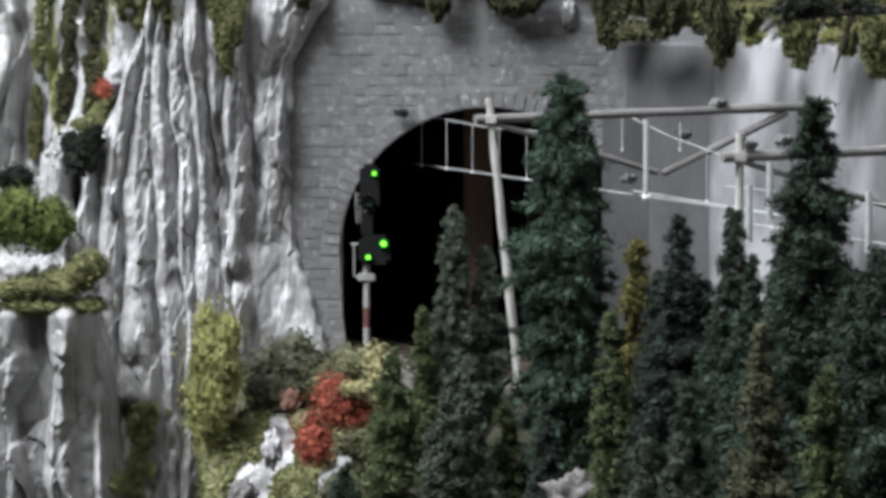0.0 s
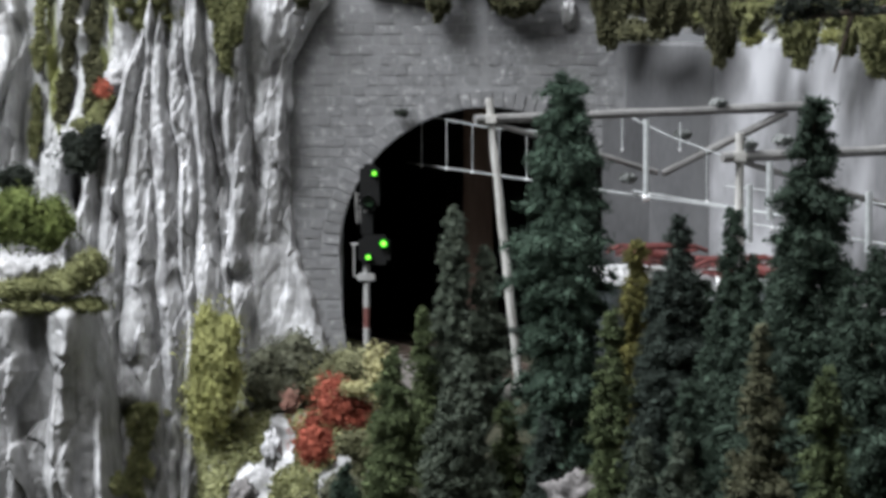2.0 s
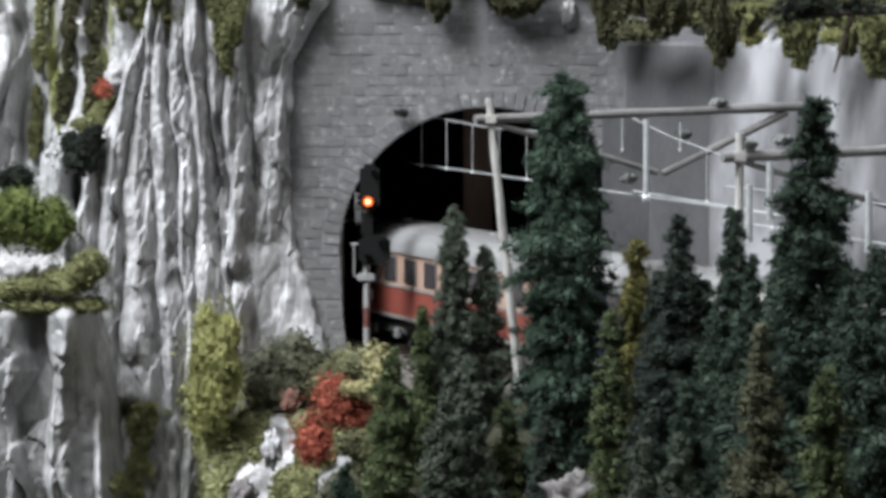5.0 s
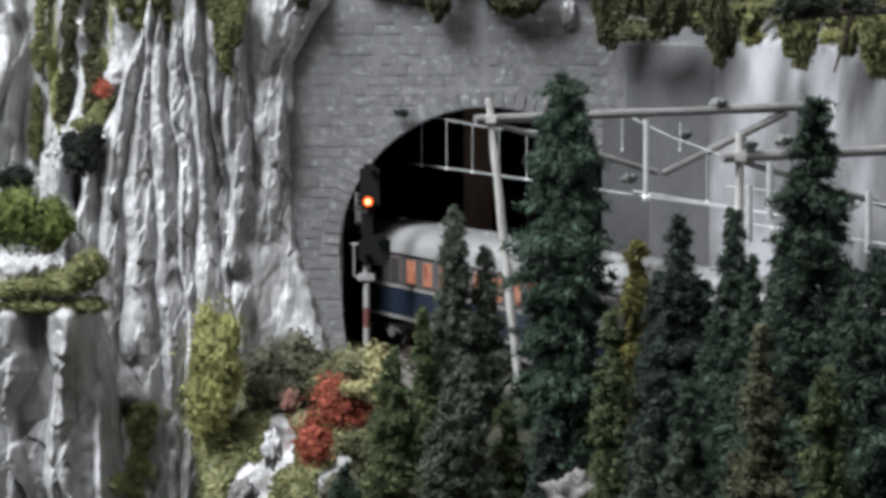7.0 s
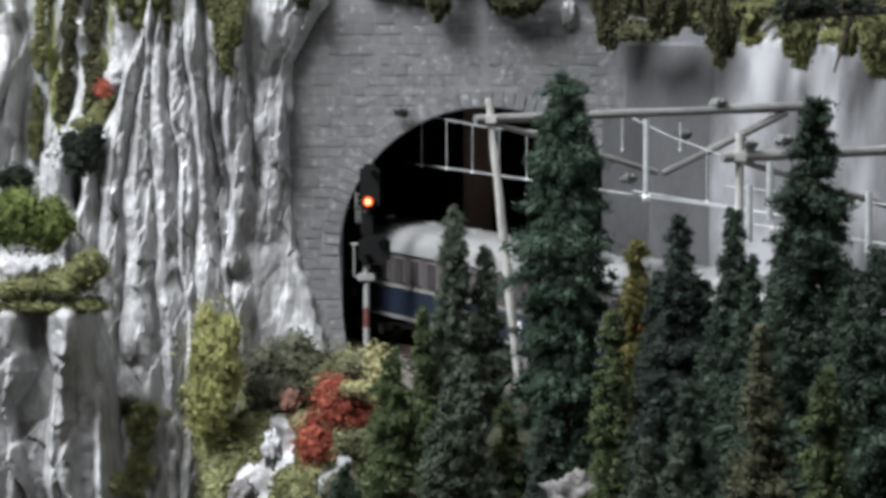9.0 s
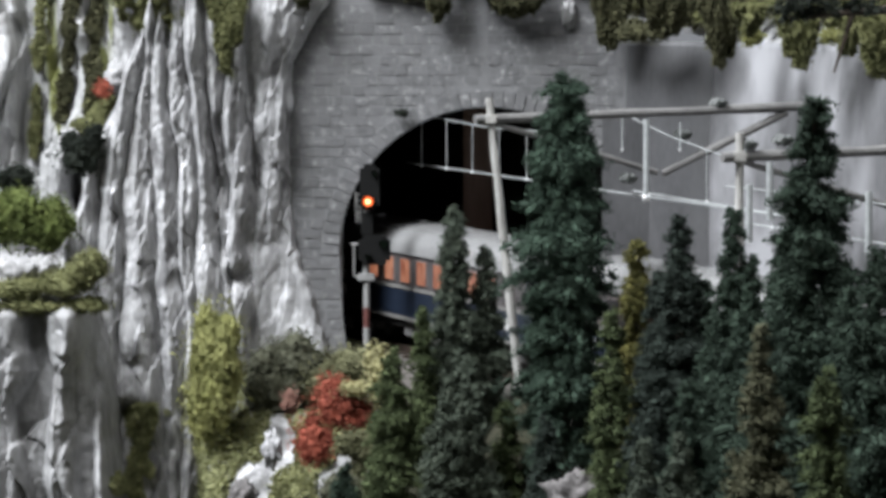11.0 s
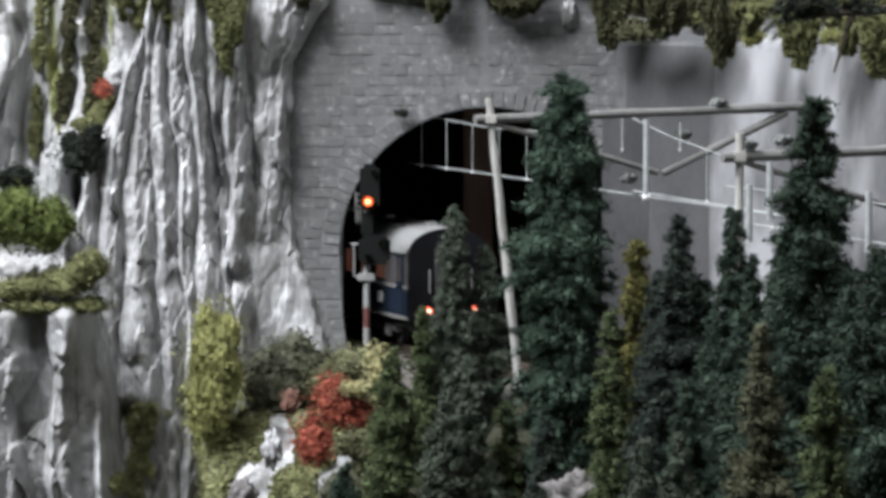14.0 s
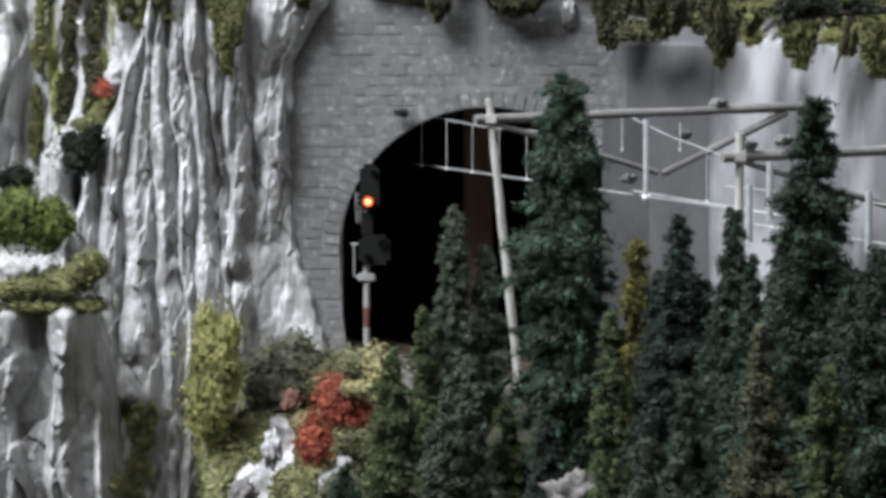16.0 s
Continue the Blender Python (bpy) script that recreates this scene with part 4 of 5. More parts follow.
for sgn in (-1, 1):
    part("rail", boxed(-S1, -S0, sgn * 0.00825 - 0.0004, sgn * 0.00825 + 0.0004, -0.0024, 0.0), RAIL, track)
sl = bpy.data.meshes.new("sleeper")
boxed(-0.0014, 0.0014, -0.015, 0.015, -0.0036, -0.0022).to_mesh(sl)
for i in range(60):
    ob = part("sleeper", sl, SLEEPER, track)
    ob.location = (0.3 - i * 0.0145, 0, 0)


# ---- overhead line ----
def gantry(at_s, height, lean, span, words, insulators, side=0.042):
    foot = along(at_s, side)
    foot.z = ground_z(foot.x, foot.y)
    thing = base("catenary_gantry", words, "gantry", "catenary gantries", at=foot)
    across = Vector((0.9336, 0.3584, 0))
    top = Vector((lean[0], 0, height + 0.007 - foot.z))
    part("mast", knotty(bmesh.new(), (0, 0, -0.004), top, 0.00165, 0.00125, 3), POLE, thing)
    arm = Vector((lean[0] * 0.94, 0, height - foot.z))
    end = arm + across * span + Vector((0, 0, 0.003))
    part("crossbeam", knotty(bmesh.new(), arm - across * 0.0055, end, 0.0015, 0.0017, 5), BEAM, thing)
    part("brace", knotty(bmesh.new(), arm + across * 0.062 - Vector((0, 0, 0.019)), arm + across * 0.108 + Vector((0, 0, 0.001)), 0.0012, 0.0014, 7), BEAM, thing)
    part("brace", knotty(bmesh.new(), arm + Vector((0, 0, -0.001)), arm + across * 0.06 - Vector((0, 0, 0.0185)), 0.0009, 0.0011, 8), BEAM, thing)
    part("clamp", boxed(arm.x - 0.0026, arm.x + 0.0022, arm.y - 0.0022, arm.y + 0.0022, arm.z - 0.0017, arm.z + 0.0017, bevel=0.0006), POLE, thing)
    part("band", rod(bmesh.new(), (lean[0] * 0.17, 0, top.z * 0.17), (lean[0] * 0.19, 0, top.z * 0.19), 0.0019), INSULATOR, thing)
    for k, dz in insulators:
        c = arm + across * k
        bm = bmesh.new()
        for j in range(3):
            rod(bm, c + Vector((j * 0.0016 - 0.003, 0, dz - 0.0008)), c + Vector((j * 0.0016 - 0.0014, 0, dz + 0.0012)), 0.0014 + 0.0006 * (j == 1))
        part("insulator", bm, INSULATOR, thing)
    return thing, foot, arm, across


g1 = gantry(0.136, 0.0940, (-0.01035, 0), 0.121, "weathered grey catenary gantry with a leaning mast", ((0.083, 0.0042), (0.070, -0.0062), (0.050, -0.0205)), 0.0445)
g2 = gantry(0.299, 0.0885, (0.0, 0), 0.121, "weathered grey catenary gantry beside the fir trees", ((0.003, 0.0034), (0.0145, 0.0046)))


def hanger(s, side, z0, z1, r, words="pale steel hanger holding the overhead wire"):
    p = along(s, side)
    thing = base("hanger_post", words, "hanger", "wire hangers", at=(p.x, p.y, z0))
    part("rod", rod(bmesh.new(), (0, 0, 0), (0, 0, z1 - z0), r), WIRE, thing)
    part("clip", rod(bmesh.new(), (-0.0002 - r, 0, 0.0006), (0.0002 + r, 0, 0.0006), r * 1.2), PALE_INSULATOR, thing)
    return thing


hanger(0.138, 0.0, 0.0668, 0.0935, 0.0010)
hanger(0.118, 0.0, 0.082, 0.0935, 0.00025)
hanger(0.165, 0.0, 0.084, 0.0935, 0.00025)
for foot_at in ((0.0889, -0.2900, 0.0637), (0.0948, -0.2900, 0.0703), (0.1159, -0.3600, 0.0654)):
    post = base("hanger_post", "pale steel post beside the overhead wire", "hanger", "wire hangers", at=foot_at)
    part("rod", rod(bmesh.new(), (0, 0, 0), (0, 0, 0.017), 0.0010), WIRE, post)


def overhead_line(contact_z, sag, s_from, s_to, side, words, spacing, drop_from, drop_to):
    thing = base("overhead_line", words, "overhead wire", "overhead wires")
    bm = bmesh.new()
    rod(bm, along(s_from, side, contact_z + 0.0005), along(s_to, side, contact_z - 0.0012), 0.00031, n=6)
    part("contact_wire", bm, WIRE, thing)
    bm = bmesh.new()
    line = [(s, z) for s, z in sag]
    for (a, za), (b, zb) in zip(line, line[1:]):
        rod(bm, along(a, side, za), along(b, side, zb), 0.00024, n=6)
    part("messenger_wire", bm, WIRE, thing)
    s = drop_from
    while s < drop_to:
        for (a, za), (b, zb) in zip(line, line[1:]):
            if a <= s < b:
                part("dropper", rod(bmesh.new(), along(s, side, contact_z), along(s, side, za + (zb - za) * (s - a) / (b - a)), 0.00020, n=6), WIRE, thing)
                bm = bmesh.new()
                bmesh.ops.create_icosphere(bm, subdivisions=1, radius=0.0007, matrix=Matrix.Translation(along(s, side, contact_z)))
                part("clip", bm, PALE_INSULATOR, thing)
        s += spacing
    return thing


overhead_line(0.0685, [(-0.09, 0.0885), (-0.05, 0.0872), (0.0, 0.0855), (0.05, 0.0862), (0.093, 0.0935)], -0.09, 0.24, 0.0, "pale overhead wire with droppers entering the tunnel", 0.0266, -0.0736, 0.06)
overhead_line(0.0670, [(0.093, 0.0935), (0.13, 0.0875), (0.17, 0.083), (0.215, 0.079)], 0.1, 0.215, -0.012, "pale overhead wire beside the retaining wall", 0.05, 0.11, 0.2)
overhead_line(0.0630, [(0.2, 0.0745), (0.3, 0.0745), (0.55, 0.0745)], 0.2, 0.55, 0.0, "pale overhead wire above the wood", 0.022, 0.212, 0.42)


# ---- signal ----
def colour_signal():
    at = (-0.0285, 0.0300, 0.0034)
    thing = base("railway_signal", "black light signal on a red and white mast", "railway signal", at=at)
    H = 0.0680
    zr = lambda v: (612 - v) / 322.0 * H
    k = H / 322.0
    bands = ((612, 580, SIGNAL_WHITE), (580, 545, SIGNAL_RED), (545, 500, SIGNAL_WHITE), (500, 470, SIGNAL_WHITE), (430, 370, SIGNAL_WHITE))
    for lo, hi, mt in bands:
        part("mast_band", rod(bmesh.new(), (0, 0.0006, zr(lo)), (0, 0.0006, zr(hi)), 5.8 * k, n=12), mt, thing)
    part("mast", rod(bmesh.new(), (0, 0.0006, -0.006), (0, 0.0006, zr(300)), 5 * k, n=12), SIGNAL_WHITE, thing)
    part("platform", boxed(-16 * k, 15 * k, -0.0012, 0.002, zr(498), zr(484), bevel=0.0004), SIGNAL_WHITE, thing)
    bm = bmesh.new()
    rod(bm, (-22 * k, 0, zr(488)), (-22 * k, 0, zr(432)), 1.6 * k)
    rod(bm, (-28 * k, 0, zr(432)), (-14 * k, 0, zr(432)), 1.8 * k)
    rod(bm, (-22 * k, 0, zr(488)), (-12 * k, 0, zr(494)), 1.6 * k)
    part("bracket", bm, SIGNAL_WHITE, thing)
    bm = bmesh.new()
    rod(bm, (-17 * k, 0.001, zr(395)), (-19 * k, 0.001, zr(340)), 1.6 * k)
    rod(bm, (-11 * k, 0.001, zr(395)), (-11 * k, 0.001, zr(340)), 1.2 * k)
    for v in range(345, 395, 10):
        rod(bm, (-18 * k, 0.001, zr(v)), (-11 * k, 0.001, zr(v)), 1.0 * k)
    part("ladder", bm, BEAM, thing)
    heads = []
    for nm, x0, x1, v0, v1 in (("main_head", -12, 23, 290, 372), ("distant_head", -14, 42, 416, 468)):
        bm = boxed(x0 * k, x1 * k, -0.0022, 0.0, zr(v1), zr(v0))
        up = [e for e in bm.edges if abs(e.verts[0].co.y - e.verts[1].co.y) > 0.001]
        bmesh.ops.bevel(bm, geom=up, offset=8 * k, segments=3, affect="EDGES")
        heads.append(part(nm, bm, SIGNAL_BLACK, thing))
    part("relay_box", boxed(-10 * k, 12 * k, -0.0012, 0.002, zr(416), zr(376), bevel=0.0003), SIGNAL_BLACK, thing)
    lamps = []
    for head, x, v, r, lit, hot, green in ((0, 14, 306, 5.2, GREEN_LIT, GREEN_HOT, True), (0, 3, 356, 10, RED_LIT, RED_HOT, False),
                                           (1, 30, 430, 7.4, GREEN_LIT, GREEN_HOT, True), (1, 3, 454, 5.6, GREEN_LIT, GREEN_HOT, True)):
        # each lamp turns on an upright axle: one face glows, the other is dark glass
        bm = bmesh.new()
        m = Matrix.Translation((0, -0.0004, 0)) @ Matrix.Rotation(math.pi / 2, 4, "X")
        bmesh.ops.create_cone(bm, cap_ends=True, segments=20, radius1=r * k, radius2=r * k, depth=0.0008, matrix=m)
        lamp = part("lamp", bm, LENS_DARK, heads[head])
        lamp.location = (x * k, -0.0030, zr(v))
        for nm, rr, mt, y in (("lens", r * 0.93, lit, -0.0009), ("bulb", r * 0.5, hot, -0.0011)):
            bm = bmesh.new()
            bmesh.ops.create_cone(bm, cap_ends=True, segments=18, radius1=rr * k, radius2=rr * k * 0.85, depth=0.0002,
                                  matrix=Matrix.Translation((0, y, 0)) @ Matrix.Rotation(math.pi / 2, 4, "X"))
            part(nm, bm, mt, lamp)
        lamps.append((lamp, lamp.location.copy(), green))
        bm = bmesh.new()
        ring = []
        for j in range(15):
            a = math.pi * (-0.1 + 1.2 * j / 14)
            ring.append([bm.verts.new((x * k + math.cos(a) * r * 1.15 * k, y, zr(v) + math.sin(a) * r * 1.15 * k)) for y in (-0.0022, -0.0048)])
        for a, b in zip(ring, ring[1:]):
            bm.faces.new((a[0], b[0], b[1], a[1]))
        hood = part("hood", bm, SIGNAL_BLACK, heads[head])
    return lamps


LAMPS = colour_signal()


# ---- train ----
HALF = 0.0160


def body_section(z0, z1, half, length, inset=0.0):
    return boxed(-length + 0.0015, -0.0015, -half, half, z0, z1, bevel=0.0005)


def roof_mesh(length, half, zg, zt, n=16):
    bm = bmesh.new()
    loops = []
    ends = ((0.0022, 0.40), (0.004, 0.62), (0.007, 0.82), (0.011, 0.94), (0.016, 1.0))
    for x, f in [(-length + d, f) for d, f in ends] + [(-d, f) for d, f in ends[::-1]]:
        ring = []
        for i in range(n + 1):
            a = math.pi * i / n
            c, s = math.cos(a), math.sin(a)
            ring.append(bm.verts.new((x, math.copysign(abs(c) ** 0.75, c) * half * (0.97 + 0.03 * f), zg + (zt - zg) * f * abs(s) ** 0.8)))
        loops.append(ring)
    for a, b in zip(loops, loops[1:]):
        for i in range(n):
            bm.faces.new((a[i], b[i], b[i + 1], a[i + 1]))
    return bm


def bogie(parent, x, mt):
    b = part("bogie_frame", boxed(x - 0.017, x + 0.017, -0.0125, 0.0125, 0.0048, 0.0085, bevel=0.0008), mt, parent)
    for dx in (-0.0125, 0.0125):
        for sgn in (-1, 1):
            w = part("wheel", rod(bmesh.new(), (x + dx, sgn * 0.0070, 0.0053), (x + dx, sgn * 0.0095, 0.0053), 0.0053, n=20), UNDERFRAME, b)
            part("axle_box", boxed(x + dx - 0.002, x + dx + 0.002, sgn * 0.0125, sgn * 0.0145, 0.0035, 0.0075, bevel=0.0004), mt, b)


def coach(words, lower, panes, count, length=0.2345, tail=False, grp="passenger coaches", lit=range(99)):
    thing = base("passenger_coach", words, "railway coach", grp)
    part("underframe", boxed(-length + 0.004, -0.004, -0.0135, 0.0135, 0.0085, 0.0125), UNDERFRAME, thing)
    part("lower_body", body_section(0.0115, 0.0235, HALF, length), lower, thing)
    part("window_band", body_section(0.0236, 0.0372, HALF - 0.0003, length), COACH_BAND if lower is COACH_BLUE else CREAM_BAND, thing)
    part("roof", roof_mesh(length, HALF + 0.0004, 0.0370, 0.0468), ROOF, thing, smooth=True)
    for x in (-length + 0.0024, -0.0044):
        part("end_panel", boxed(x, x + 0.002, -HALF + 0.002, HALF - 0.002, 0.0365, 0.0402, bevel=0.0006), UNDERFRAME, thing)
    for z, dz in ((0.0237, 0.0005), (0.0122, 0.0006)):
        part("trim_line", boxed(-length + 0.001, -0.001, -HALF - 0.0002, HALF + 0.0002, z - dz, z + dz), CREAM, thing)
    part("gutter", boxed(-length + 0.001, -0.001, -HALF - 0.0006, HALF + 0.0006, 0.0366, 0.0372), ROOF, thing)
    pitch = (length - 0.044) / count
    for i in range(count):
        x = -0.022 - pitch * (i + 0.5)
        for sgn in (-1, 1):
            y0, y1 = sorted((sgn * (HALF - 0.001), sgn * (HALF + 0.0001)))
            f = part("window", boxed(x - pitch * 0.32, x + pitch * 0.32, y0, y1, 0.0252, 0.0352, bevel=0.0003), WINDOW_FRAME, thing)
            y0, y1 = sorted((sgn * (HALF - 0.0008), sgn * (HALF + 0.0003)))
            part("pane", boxed(x - pitch * 0.26, x + pitch * 0.26, y0, y1, 0.0259, 0.0346), panes if i in lit else GLASS, f)
    for x in (-0.010, -length + 0.010):
        for sgn in (-1, 1):
            y0, y1 = sorted((sgn * (HALF - 0.001), sgn * (HALF + 0.0002)))
            d = part("door", boxed(x - 0.0038, x + 0.0038, y0, y1, 0.013, 0.0362, bevel=0.0003), lower, thing)
            y0, y1 = sorted((sgn * (HALF - 0.0008), sgn * (HALF + 0.0004)))
            part("pane", boxed(x - 0.0024, x + 0.0024, y0, y1, 0.0258, 0.0346), GLASS, d)
    part("plate", boxed(-0.034, -0.029, HALF, HALF + 0.0003, 0.0165, 0.0205), PLATE_WHITE, thing)
    part("plate", boxed(-length + 0.029, -length + 0.034, HALF, HALF + 0.0003, 0.0165, 0.0205), PLATE_WHITE, thing)
    for x in (0.0, -length):
        sgn = 1 if x == 0 else -1
        x0, x1 = sorted((x - sgn * 0.002, x + sgn * 0.004))
        part("gangway", boxed(x0, x1, -0.006, 0.006, 0.0125, 0.0395, bevel=0.0008), UNDERFRAME, thing)
        for s2 in (-1, 1):
            bm = rod(bmesh.new(), (x, s2 * 0.0101, 0.0122), (x + sgn * 0.0045, s2 * 0.0101, 0.0122), 0.0009)
            rod(bm, (x + sgn * 0.0045, s2 * 0.0101, 0.0122), (x + sgn * 0.0052, s2 * 0.0101, 0.0122), 0.0024)
            part("buffer", bm, UNDERFRAME, thing)
    for i in range(5):
        bm = boxed(-length * (i + 0.6) / 5 - 0.003, -length * (i + 0.6) / 5 + 0.003, -0.002, 0.002, 0.0462, 0.0476, bevel=0.0006)
        part("roof_vent", bm, ROOF, thing)
    for i, (a, b) in enumerate(((0.38, 0.46), (0.5, 0.58))):
        part("battery_box", boxed(-length * b, -length * a, -0.0125, 0.0125, 0.0045, 0.009, bevel=0.0006), FRAME_GREY, thing)
    bogie(thing, -0.042, FRAME_GREY)
    bogie(thing, -length + 0.042, FRAME_GREY)
    if tail:
        bm = bmesh.new()
        rim = [(HALF, 0.0115)] + [((HALF - 0.0002) * math.cos(math.pi * k / 18), 0.0371 + 0.0090 * math.sin(math.pi * k / 18)) for k in range(19)] + [(-HALF, 0.0115)]
        face = bm.faces.new([bm.verts.new((-length - 0.0010, y, z)) for y, z in rim])
        for v in [g for g in bmesh.ops.extrude_face_region(bm, geom=[face])["geom"] if isinstance(g, bmesh.types.BMVert)]:
            v.co.x += 0.0022
        bmesh.ops.recalc_face_normals(bm, faces=bm.faces)
        wall = part("end_wall", bm, END_BLACK, thing, "blackish end wall")
        part("pane", boxed(-length - 0.0046, -length - 0.0040, -0.0026, 0.0026, 0.0262, 0.0345), GLASS, wall)
        for s2 in (-1, 1):
            part("grab_rail", rod(bmesh.new(), (-length - 0.0022, s2 * 0.0085, 0.022), (-length - 0.0022, s2 * 0.0085, 0.031), 0.0003), ROOF, wall)
        for s2 in (-1, 1):
            bm = rod(bmesh.new(), (-length - 0.0004, s2 * 0.0095, 0.0152), (-length - 0.0030, s2 * 0.0095, 0.0152), 0.0018, n=14)
            lamp = part("tail_lamp", bm, UNDERFRAME, thing)
            part("lens", rod(bmesh.new(), (-length - 0.0029, s2 * 0.0095, 0.0152), (-length - 0.0034, s2 * 0.0095, 0.0152), 0.0017, n=14), TAIL_LIT, lamp)
            part("bulb", rod(bmesh.new(), (-length - 0.0033, s2 * 0.0095, 0.0152), (-length - 0.0040, s2 * 0.0095, 0.0152), 0.0010, n=12), TAIL_HOT, lamp)
    return thing


CREAM_BAND = material("beige_window_band", (0.3, 0.2, 0.15), (0.36, 0.25, 0.19), 0.45, 150, 1500, bump=0.05)


def locomotive(length=0.152):
    thing = base("electric_locomotive", "dark green electric locomotive with silver roof and red pantographs", "locomotive")
    part("body", boxed(-length, 0, -HALF, HALF, 0.0115, 0.0400, bevel=0.0012), LOCO_GREEN, thing)
    part("rear_roof", boxed(-length + 0.002, -0.1195, -HALF + 0.0010, HALF - 0.0010, 0.0395, 0.0418, bevel=0.0010), GRILLE, thing)
    part("roof", boxed(-0.118, -0.002, -HALF + 0.0008, HALF - 0.0008, 0.0395, 0.0428, bevel=0.0014), LOCO_ROOF, thing)
    part("roof_edge", boxed(-0.118, -0.001, -HALF - 0.0004, HALF + 0.0004, 0.0392, 0.0408, bevel=0.0005), LOCO_ROOF, thing)
    part("skirt", boxed(-length + 0.003, -0.003, -HALF + 0.0005, HALF - 0.0005, 0.0085, 0.0116), UNDERFRAME, thing)
    for sgn in (-1, 1):
        for i in range(6):
            x = -0.034 - i * 0.0168
            y0, y1 = sorted((sgn * (HALF - 0.001), sgn * (HALF + 0.0003)))
            g = part("grille", boxed(x - 0.006, x + 0.006, y0, y1, 0.0295, 0.0355, bevel=0.0003), GRILLE, thing)
        for x in (-0.012, -length + 0.012):
            y0, y1 = sorted((sgn * (HALF - 0.001), sgn * (HALF + 0.0003)))
            part("cab_window", boxed(x - 0.0055, x + 0.0055, y0, y1, 0.0275, 0.0365, bevel=0.0004), GLASS, thing)
            part("handrail", rod(bmesh.new(), (x - 0.0085, sgn * (HALF + 0.0007), 0.015), (x - 0.0085, sgn * (HALF + 0.0007), 0.032), 0.0003, n=6), WIRE, thing)
    for x in (0.0, -length):
        sgn = 1 if x == 0 else -1
        for s2 in (-1, 1):
            x0, x1 = sorted((x - sgn * 0.0005, x + sgn * 0.0003))
            part("windscreen", boxed(x0, x1, s2 * 0.0075 - 0.0055, s2 * 0.0075 + 0.0055, 0.0275, 0.0365), GLASS, thing)
            bm = rod(bmesh.new(), (x, s2 * 0.0101, 0.0122), (x + sgn * 0.0055, s2 * 0.0101, 0.0122), 0.0010)
            rod(bm, (x + sgn * 0.0055, s2 * 0.0101, 0.0122), (x + sgn * 0.0062, s2 * 0.0101, 0.0122), 0.0026)
            part("buffer", bm, UNDERFRAME, thing)
            part("headlamp", rod(bmesh.new(), (x, s2 * 0.010, 0.0185), (x + sgn * 0.0012, s2 * 0.010, 0.0185), 0.0017, n=14), PALE_INSULATOR, thing)
    rnd = random.Random(4)
    for i in range(12):
        x = -0.010 - i * 0.0088
        for y in (0.0125, -0.0125):
            bm = rod(bmesh.new(), (x, y, 0.0425), (x, y, 0.0446 + rnd.uniform(0, 0.0008)), 0.0012, 0.0008)
            part("insulator", bm, PALE_INSULATOR if i % 3 else LOCO_ROOF, thing)
    for y in (0.0125, -0.0125):
        part("busbar", rod(bmesh.new(), (-0.01, y, 0.0448), (-0.112, y, 0.0448), 0.0003, n=6), WIRE, thing)
    part("roof_hatch", boxed(-0.090, -0.062, -0.008, 0.008, 0.0425, 0.0452, bevel=0.0006), LOCO_ROOF, thing)
    for x in (-0.045, -length + 0.045):
        p = part("pantograph", boxed(x - 0.012, x + 0.012, -0.007, 0.007, 0.0462, 0.0476, bevel=0.0003), PANTO_RED, thing)
        for s2 in (-1, 1):
            bm = rod(bmesh.new(), (x - 0.018, s2 * 0.0065, 0.0478), (x + 0.014, s2 * 0.008, 0.0512), 0.0006, n=8)
            rod(bm, (x + 0.018, s2 * 0.0065, 0.0478), (x - 0.014, s2 * 0.008, 0.0512), 0.0006, n=8)
            part("arm", bm, PANTO_RED, p)
            part("foot", rod(bmesh.new(), (x, s2 * 0.006, 0.0425), (x, s2 * 0.006, 0.0465), 0.0013), PALE_INSULATOR, p)
        for dx in (-0.004, 0.004):
            bm = rod(bmesh.new(), (x + dx, -0.012, 0.0518), (x + dx, 0.012, 0.0518), 0.0008, n=8)
            rod(bm, (x + dx, -0.012, 0.0518), (x + dx, -0.0165, 0.0500), 0.0007, n=8)
            rod(bm, (x + dx, 0.012, 0.0518), (x + dx, 0.0165, 0.0500), 0.0007, n=8)
            part("contact_strip", bm, PANTO_RED, p)
        part("crossbar", boxed(x - 0.030, x + 0.030, -0.0045, 0.0045, 0.0486, 0.0502, bevel=0.0004), PANTO_RED, p)
    bogie(thing, -0.040, UNDERFRAME)
    bogie(thing, -length + 0.040, UNDERFRAME)
    return thing


TRAIN = [
    (locomotive(), 2.27),
    (coach("red-brown passenger coach with beige window band and silver roof", COACH_RED, GLASS, 9), 3.52),
    (coach("dark blue passenger coach with some lamplit windows", COACH_BLUE, PANE_WARM, 11, lit=range(3, 11)), 5.47),
    (coach("dark blue passenger coach with unlit windows and silver roof", COACH_BLUE, GLASS, 11), 7.365),
    (coach("dark blue passenger coach with some lamplit windows", COACH_BLUE, PANE_WARM, 11, lit=range(2, 10)), 9.28),
    (coach("dark blue last coach with dim windows and red tail lamps", COACH_BLUE, PANE_DIM, 11, length=0.2330, tail=True, lit=range(3, 11)), 11.255),
]
SPEED = 0.126

# ---- stones of the portal ----
STONE_H = 0.00385


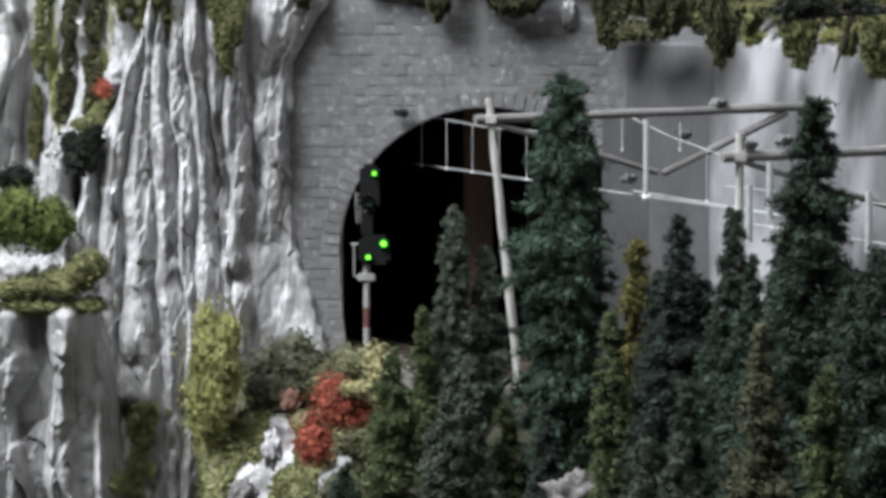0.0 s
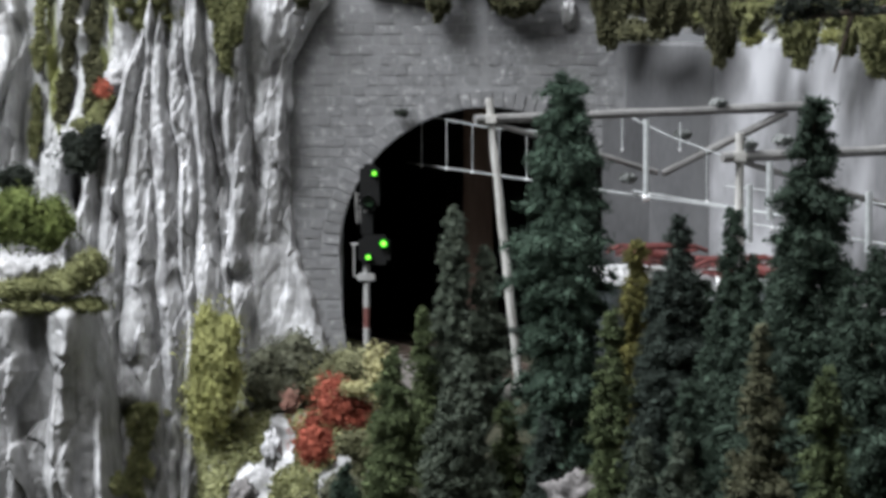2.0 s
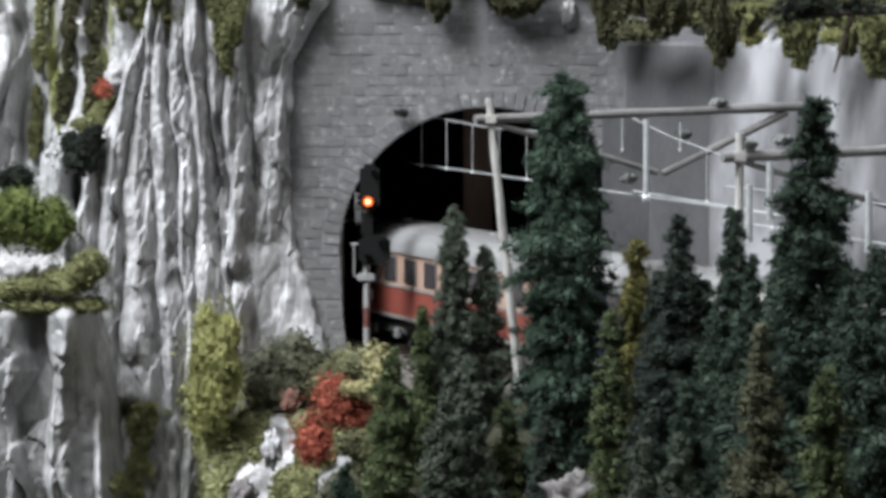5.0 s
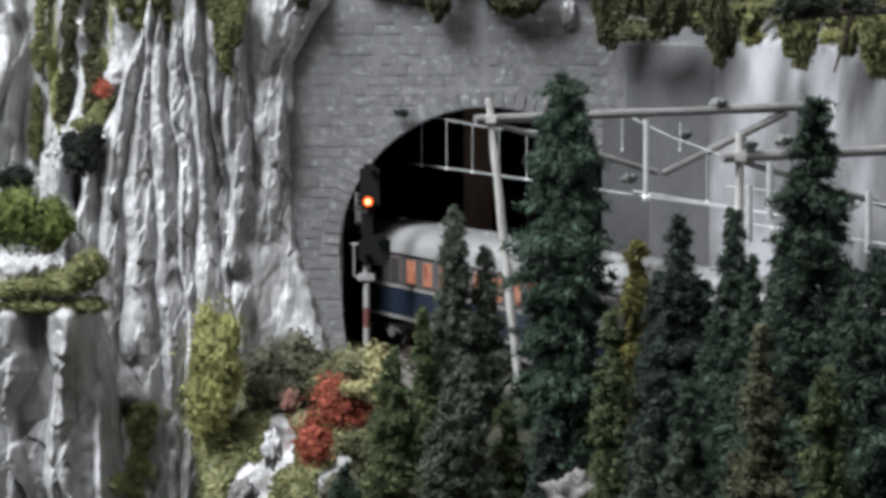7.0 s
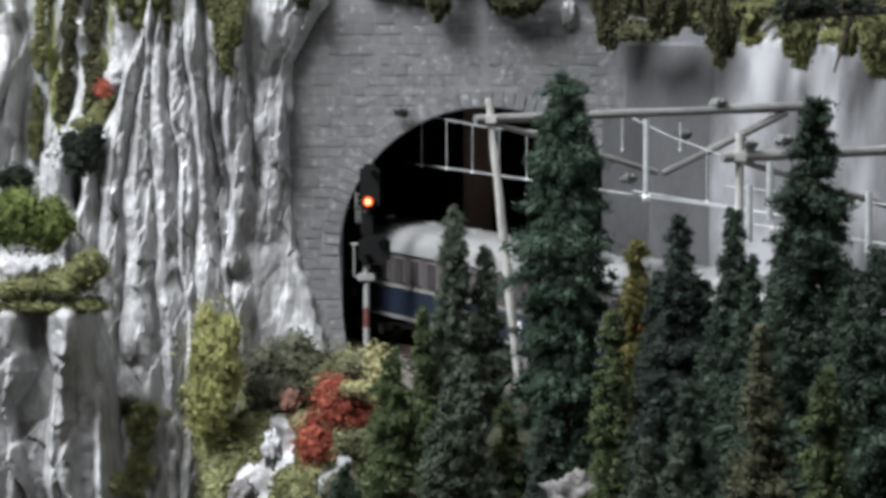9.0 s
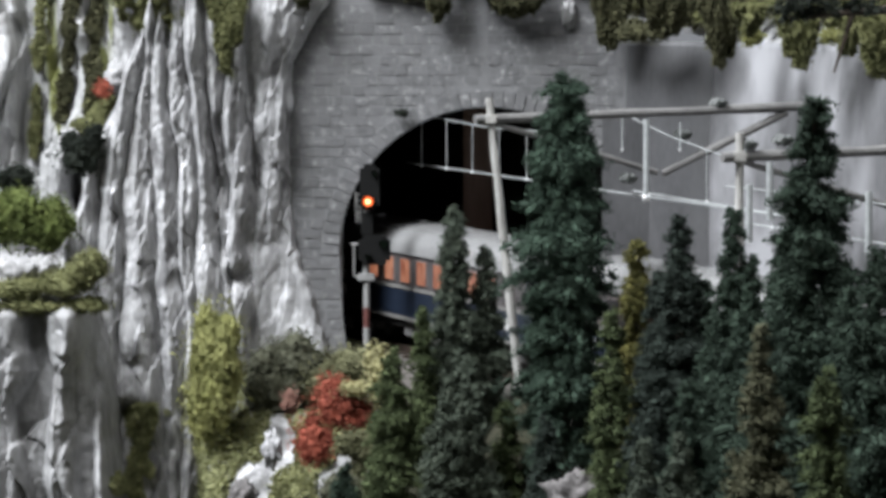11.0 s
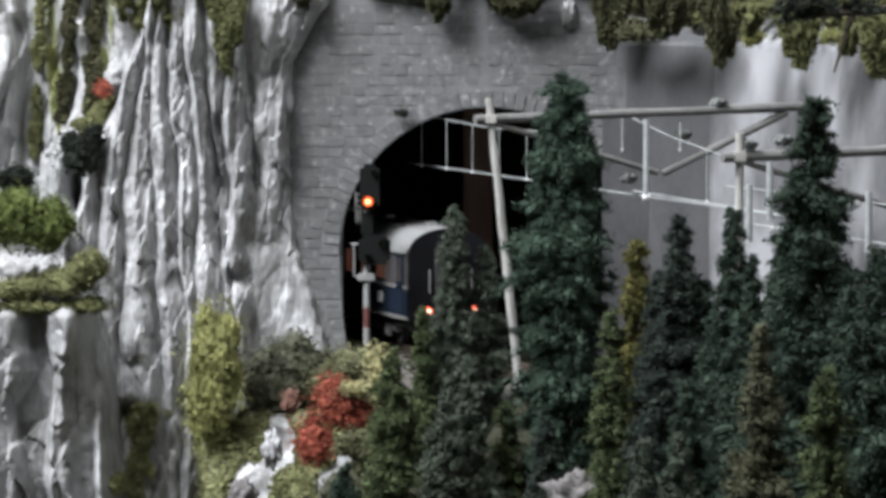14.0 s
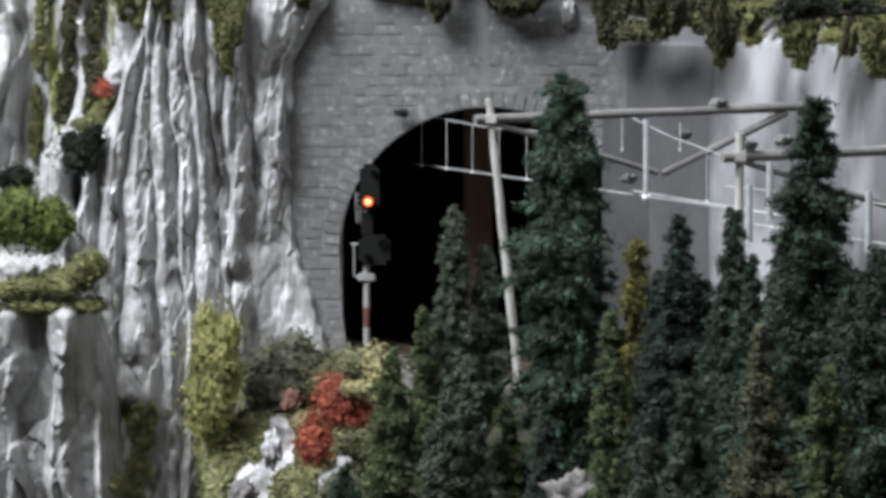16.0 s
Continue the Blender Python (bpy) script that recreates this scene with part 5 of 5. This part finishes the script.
def stone_mesh(w, h, seed):
    rnd = random.Random(seed)
    bm = boxed(-w / 2, w / 2, -0.00010, 0.0006, -h / 2, h / 2)
    for v in bm.verts:
        if v.co.y < 0:
            v.co.x *= 0.955 + rnd.uniform(-0.03, 0.02)
            v.co.z *= 0.92 + rnd.uniform(-0.05, 0.03)
            v.co.y += rnd.uniform(-0.0001, 0.0001)
    me = bpy.data.meshes.new("stone")
    bm.to_mesh(me)
    bm.free()
    me.materials.append(STONE)
    return me


WIDTHS = (0.0048, 0.0058, 0.0066, 0.0075)
STONES = {w: [stone_mesh(w - 0.0003, STONE_H - 0.0003, i * 10 + j) for j in range(4)] for i, w in enumerate(WIDTHS)}
VOUSSOIR = [stone_mesh(0.0037, 0.0066, 90 + j) for j in range(3)]


def lay_stones():
    rnd = random.Random(11)
    places = []
    z = -0.008 + STONE_H / 2
    while z < WZ1 - 0.006:
        for sgn in (-1, 1):
            if z < ACZ + AR + 0.0072:
                zz = z
                r = AR + 0.0072
                start = math.sqrt(max(0.0, r * r - (zz - ACZ) ** 2)) if zz > ACZ else arch_half(zz) + 0.0005
            else:
                start = 0.0 if sgn > 0 else rnd.uniform(0, 0.004)
            x = ACX + sgn * start
            limit = WX0 if sgn < 0 else WX1
            while True:
                w = rnd.choice(WIDTHS)
                if (x + sgn * w - limit) * sgn > 0.001:
                    break
                places.append((x + sgn * w / 2, z, w))
                x += sgn * w
        z += STONE_H
    rest_v, rest_f, n = [], [], 0
    places.sort(key=lambda p: abs(p[0] + 0.03) + 0.5 * abs(p[1] - 0.06))
    for i, (x, z, w) in enumerate(places):
        me = rnd.choice(STONES[w])
        y = PY + rnd.uniform(-0.0002, 0.00005)
        if i < 285:
            ob = part("stone", me, STONE, portal)
            ob.location = (x, y, z)
        else:
            rest_v += [(v.co.x + x, v.co.y + y, v.co.z + z) for v in me.vertices]
            rest_f += [tuple(k + n for k in p.vertices) for p in me.polygons]
            n += len(me.vertices)
    me = bpy.data.meshes.new("stonework")
    me.from_pydata(rest_v, [], rest_f)
    tagged(part("stonework", me, STONE_REST, portal), kind="stuff")
    count = int(math.pi * (AR + 0.0035) / 0.0041)
    for i in range(count):
        a = math.pi * (i + 0.5) / count
        ob = part("arch_stone", rnd.choice(VOUSSOIR), STONE, portal)
        ob.location = (ACX + math.cos(a) * (AR + 0.0035), PY - 0.0003, ACZ + math.sin(a) * (AR + 0.0035))
        ob.rotation_euler = (0, math.pi / 2 - a, 0)


lay_stones()


def motions():
    turn = pose(0, 0, 0, 0, 0, 111)
    for thing, passes in TRAIN:
        rows = []
        for i in range(33):
            t = i * 0.5
            p = along(0.068 - SPEED * (t - passes))
            rows.append((t, Matrix.Translation(p) @ turn))
        walk(thing, rows)
    for lamp, place, green in LAMPS:
        first, last = (0, 180) if green else (180, 0)
        rows = [(0.0, first), (3.2333, first)] + [(3.2333 + k / 30, first + (last - first) * k / 4) for k in (1, 2, 3)] + [(3.2333 + 4 / 30, last), (16.0, last)]
        walk(lamp, [(t, pose(*place, 0, 0, a)) for t, a in rows])


motions()
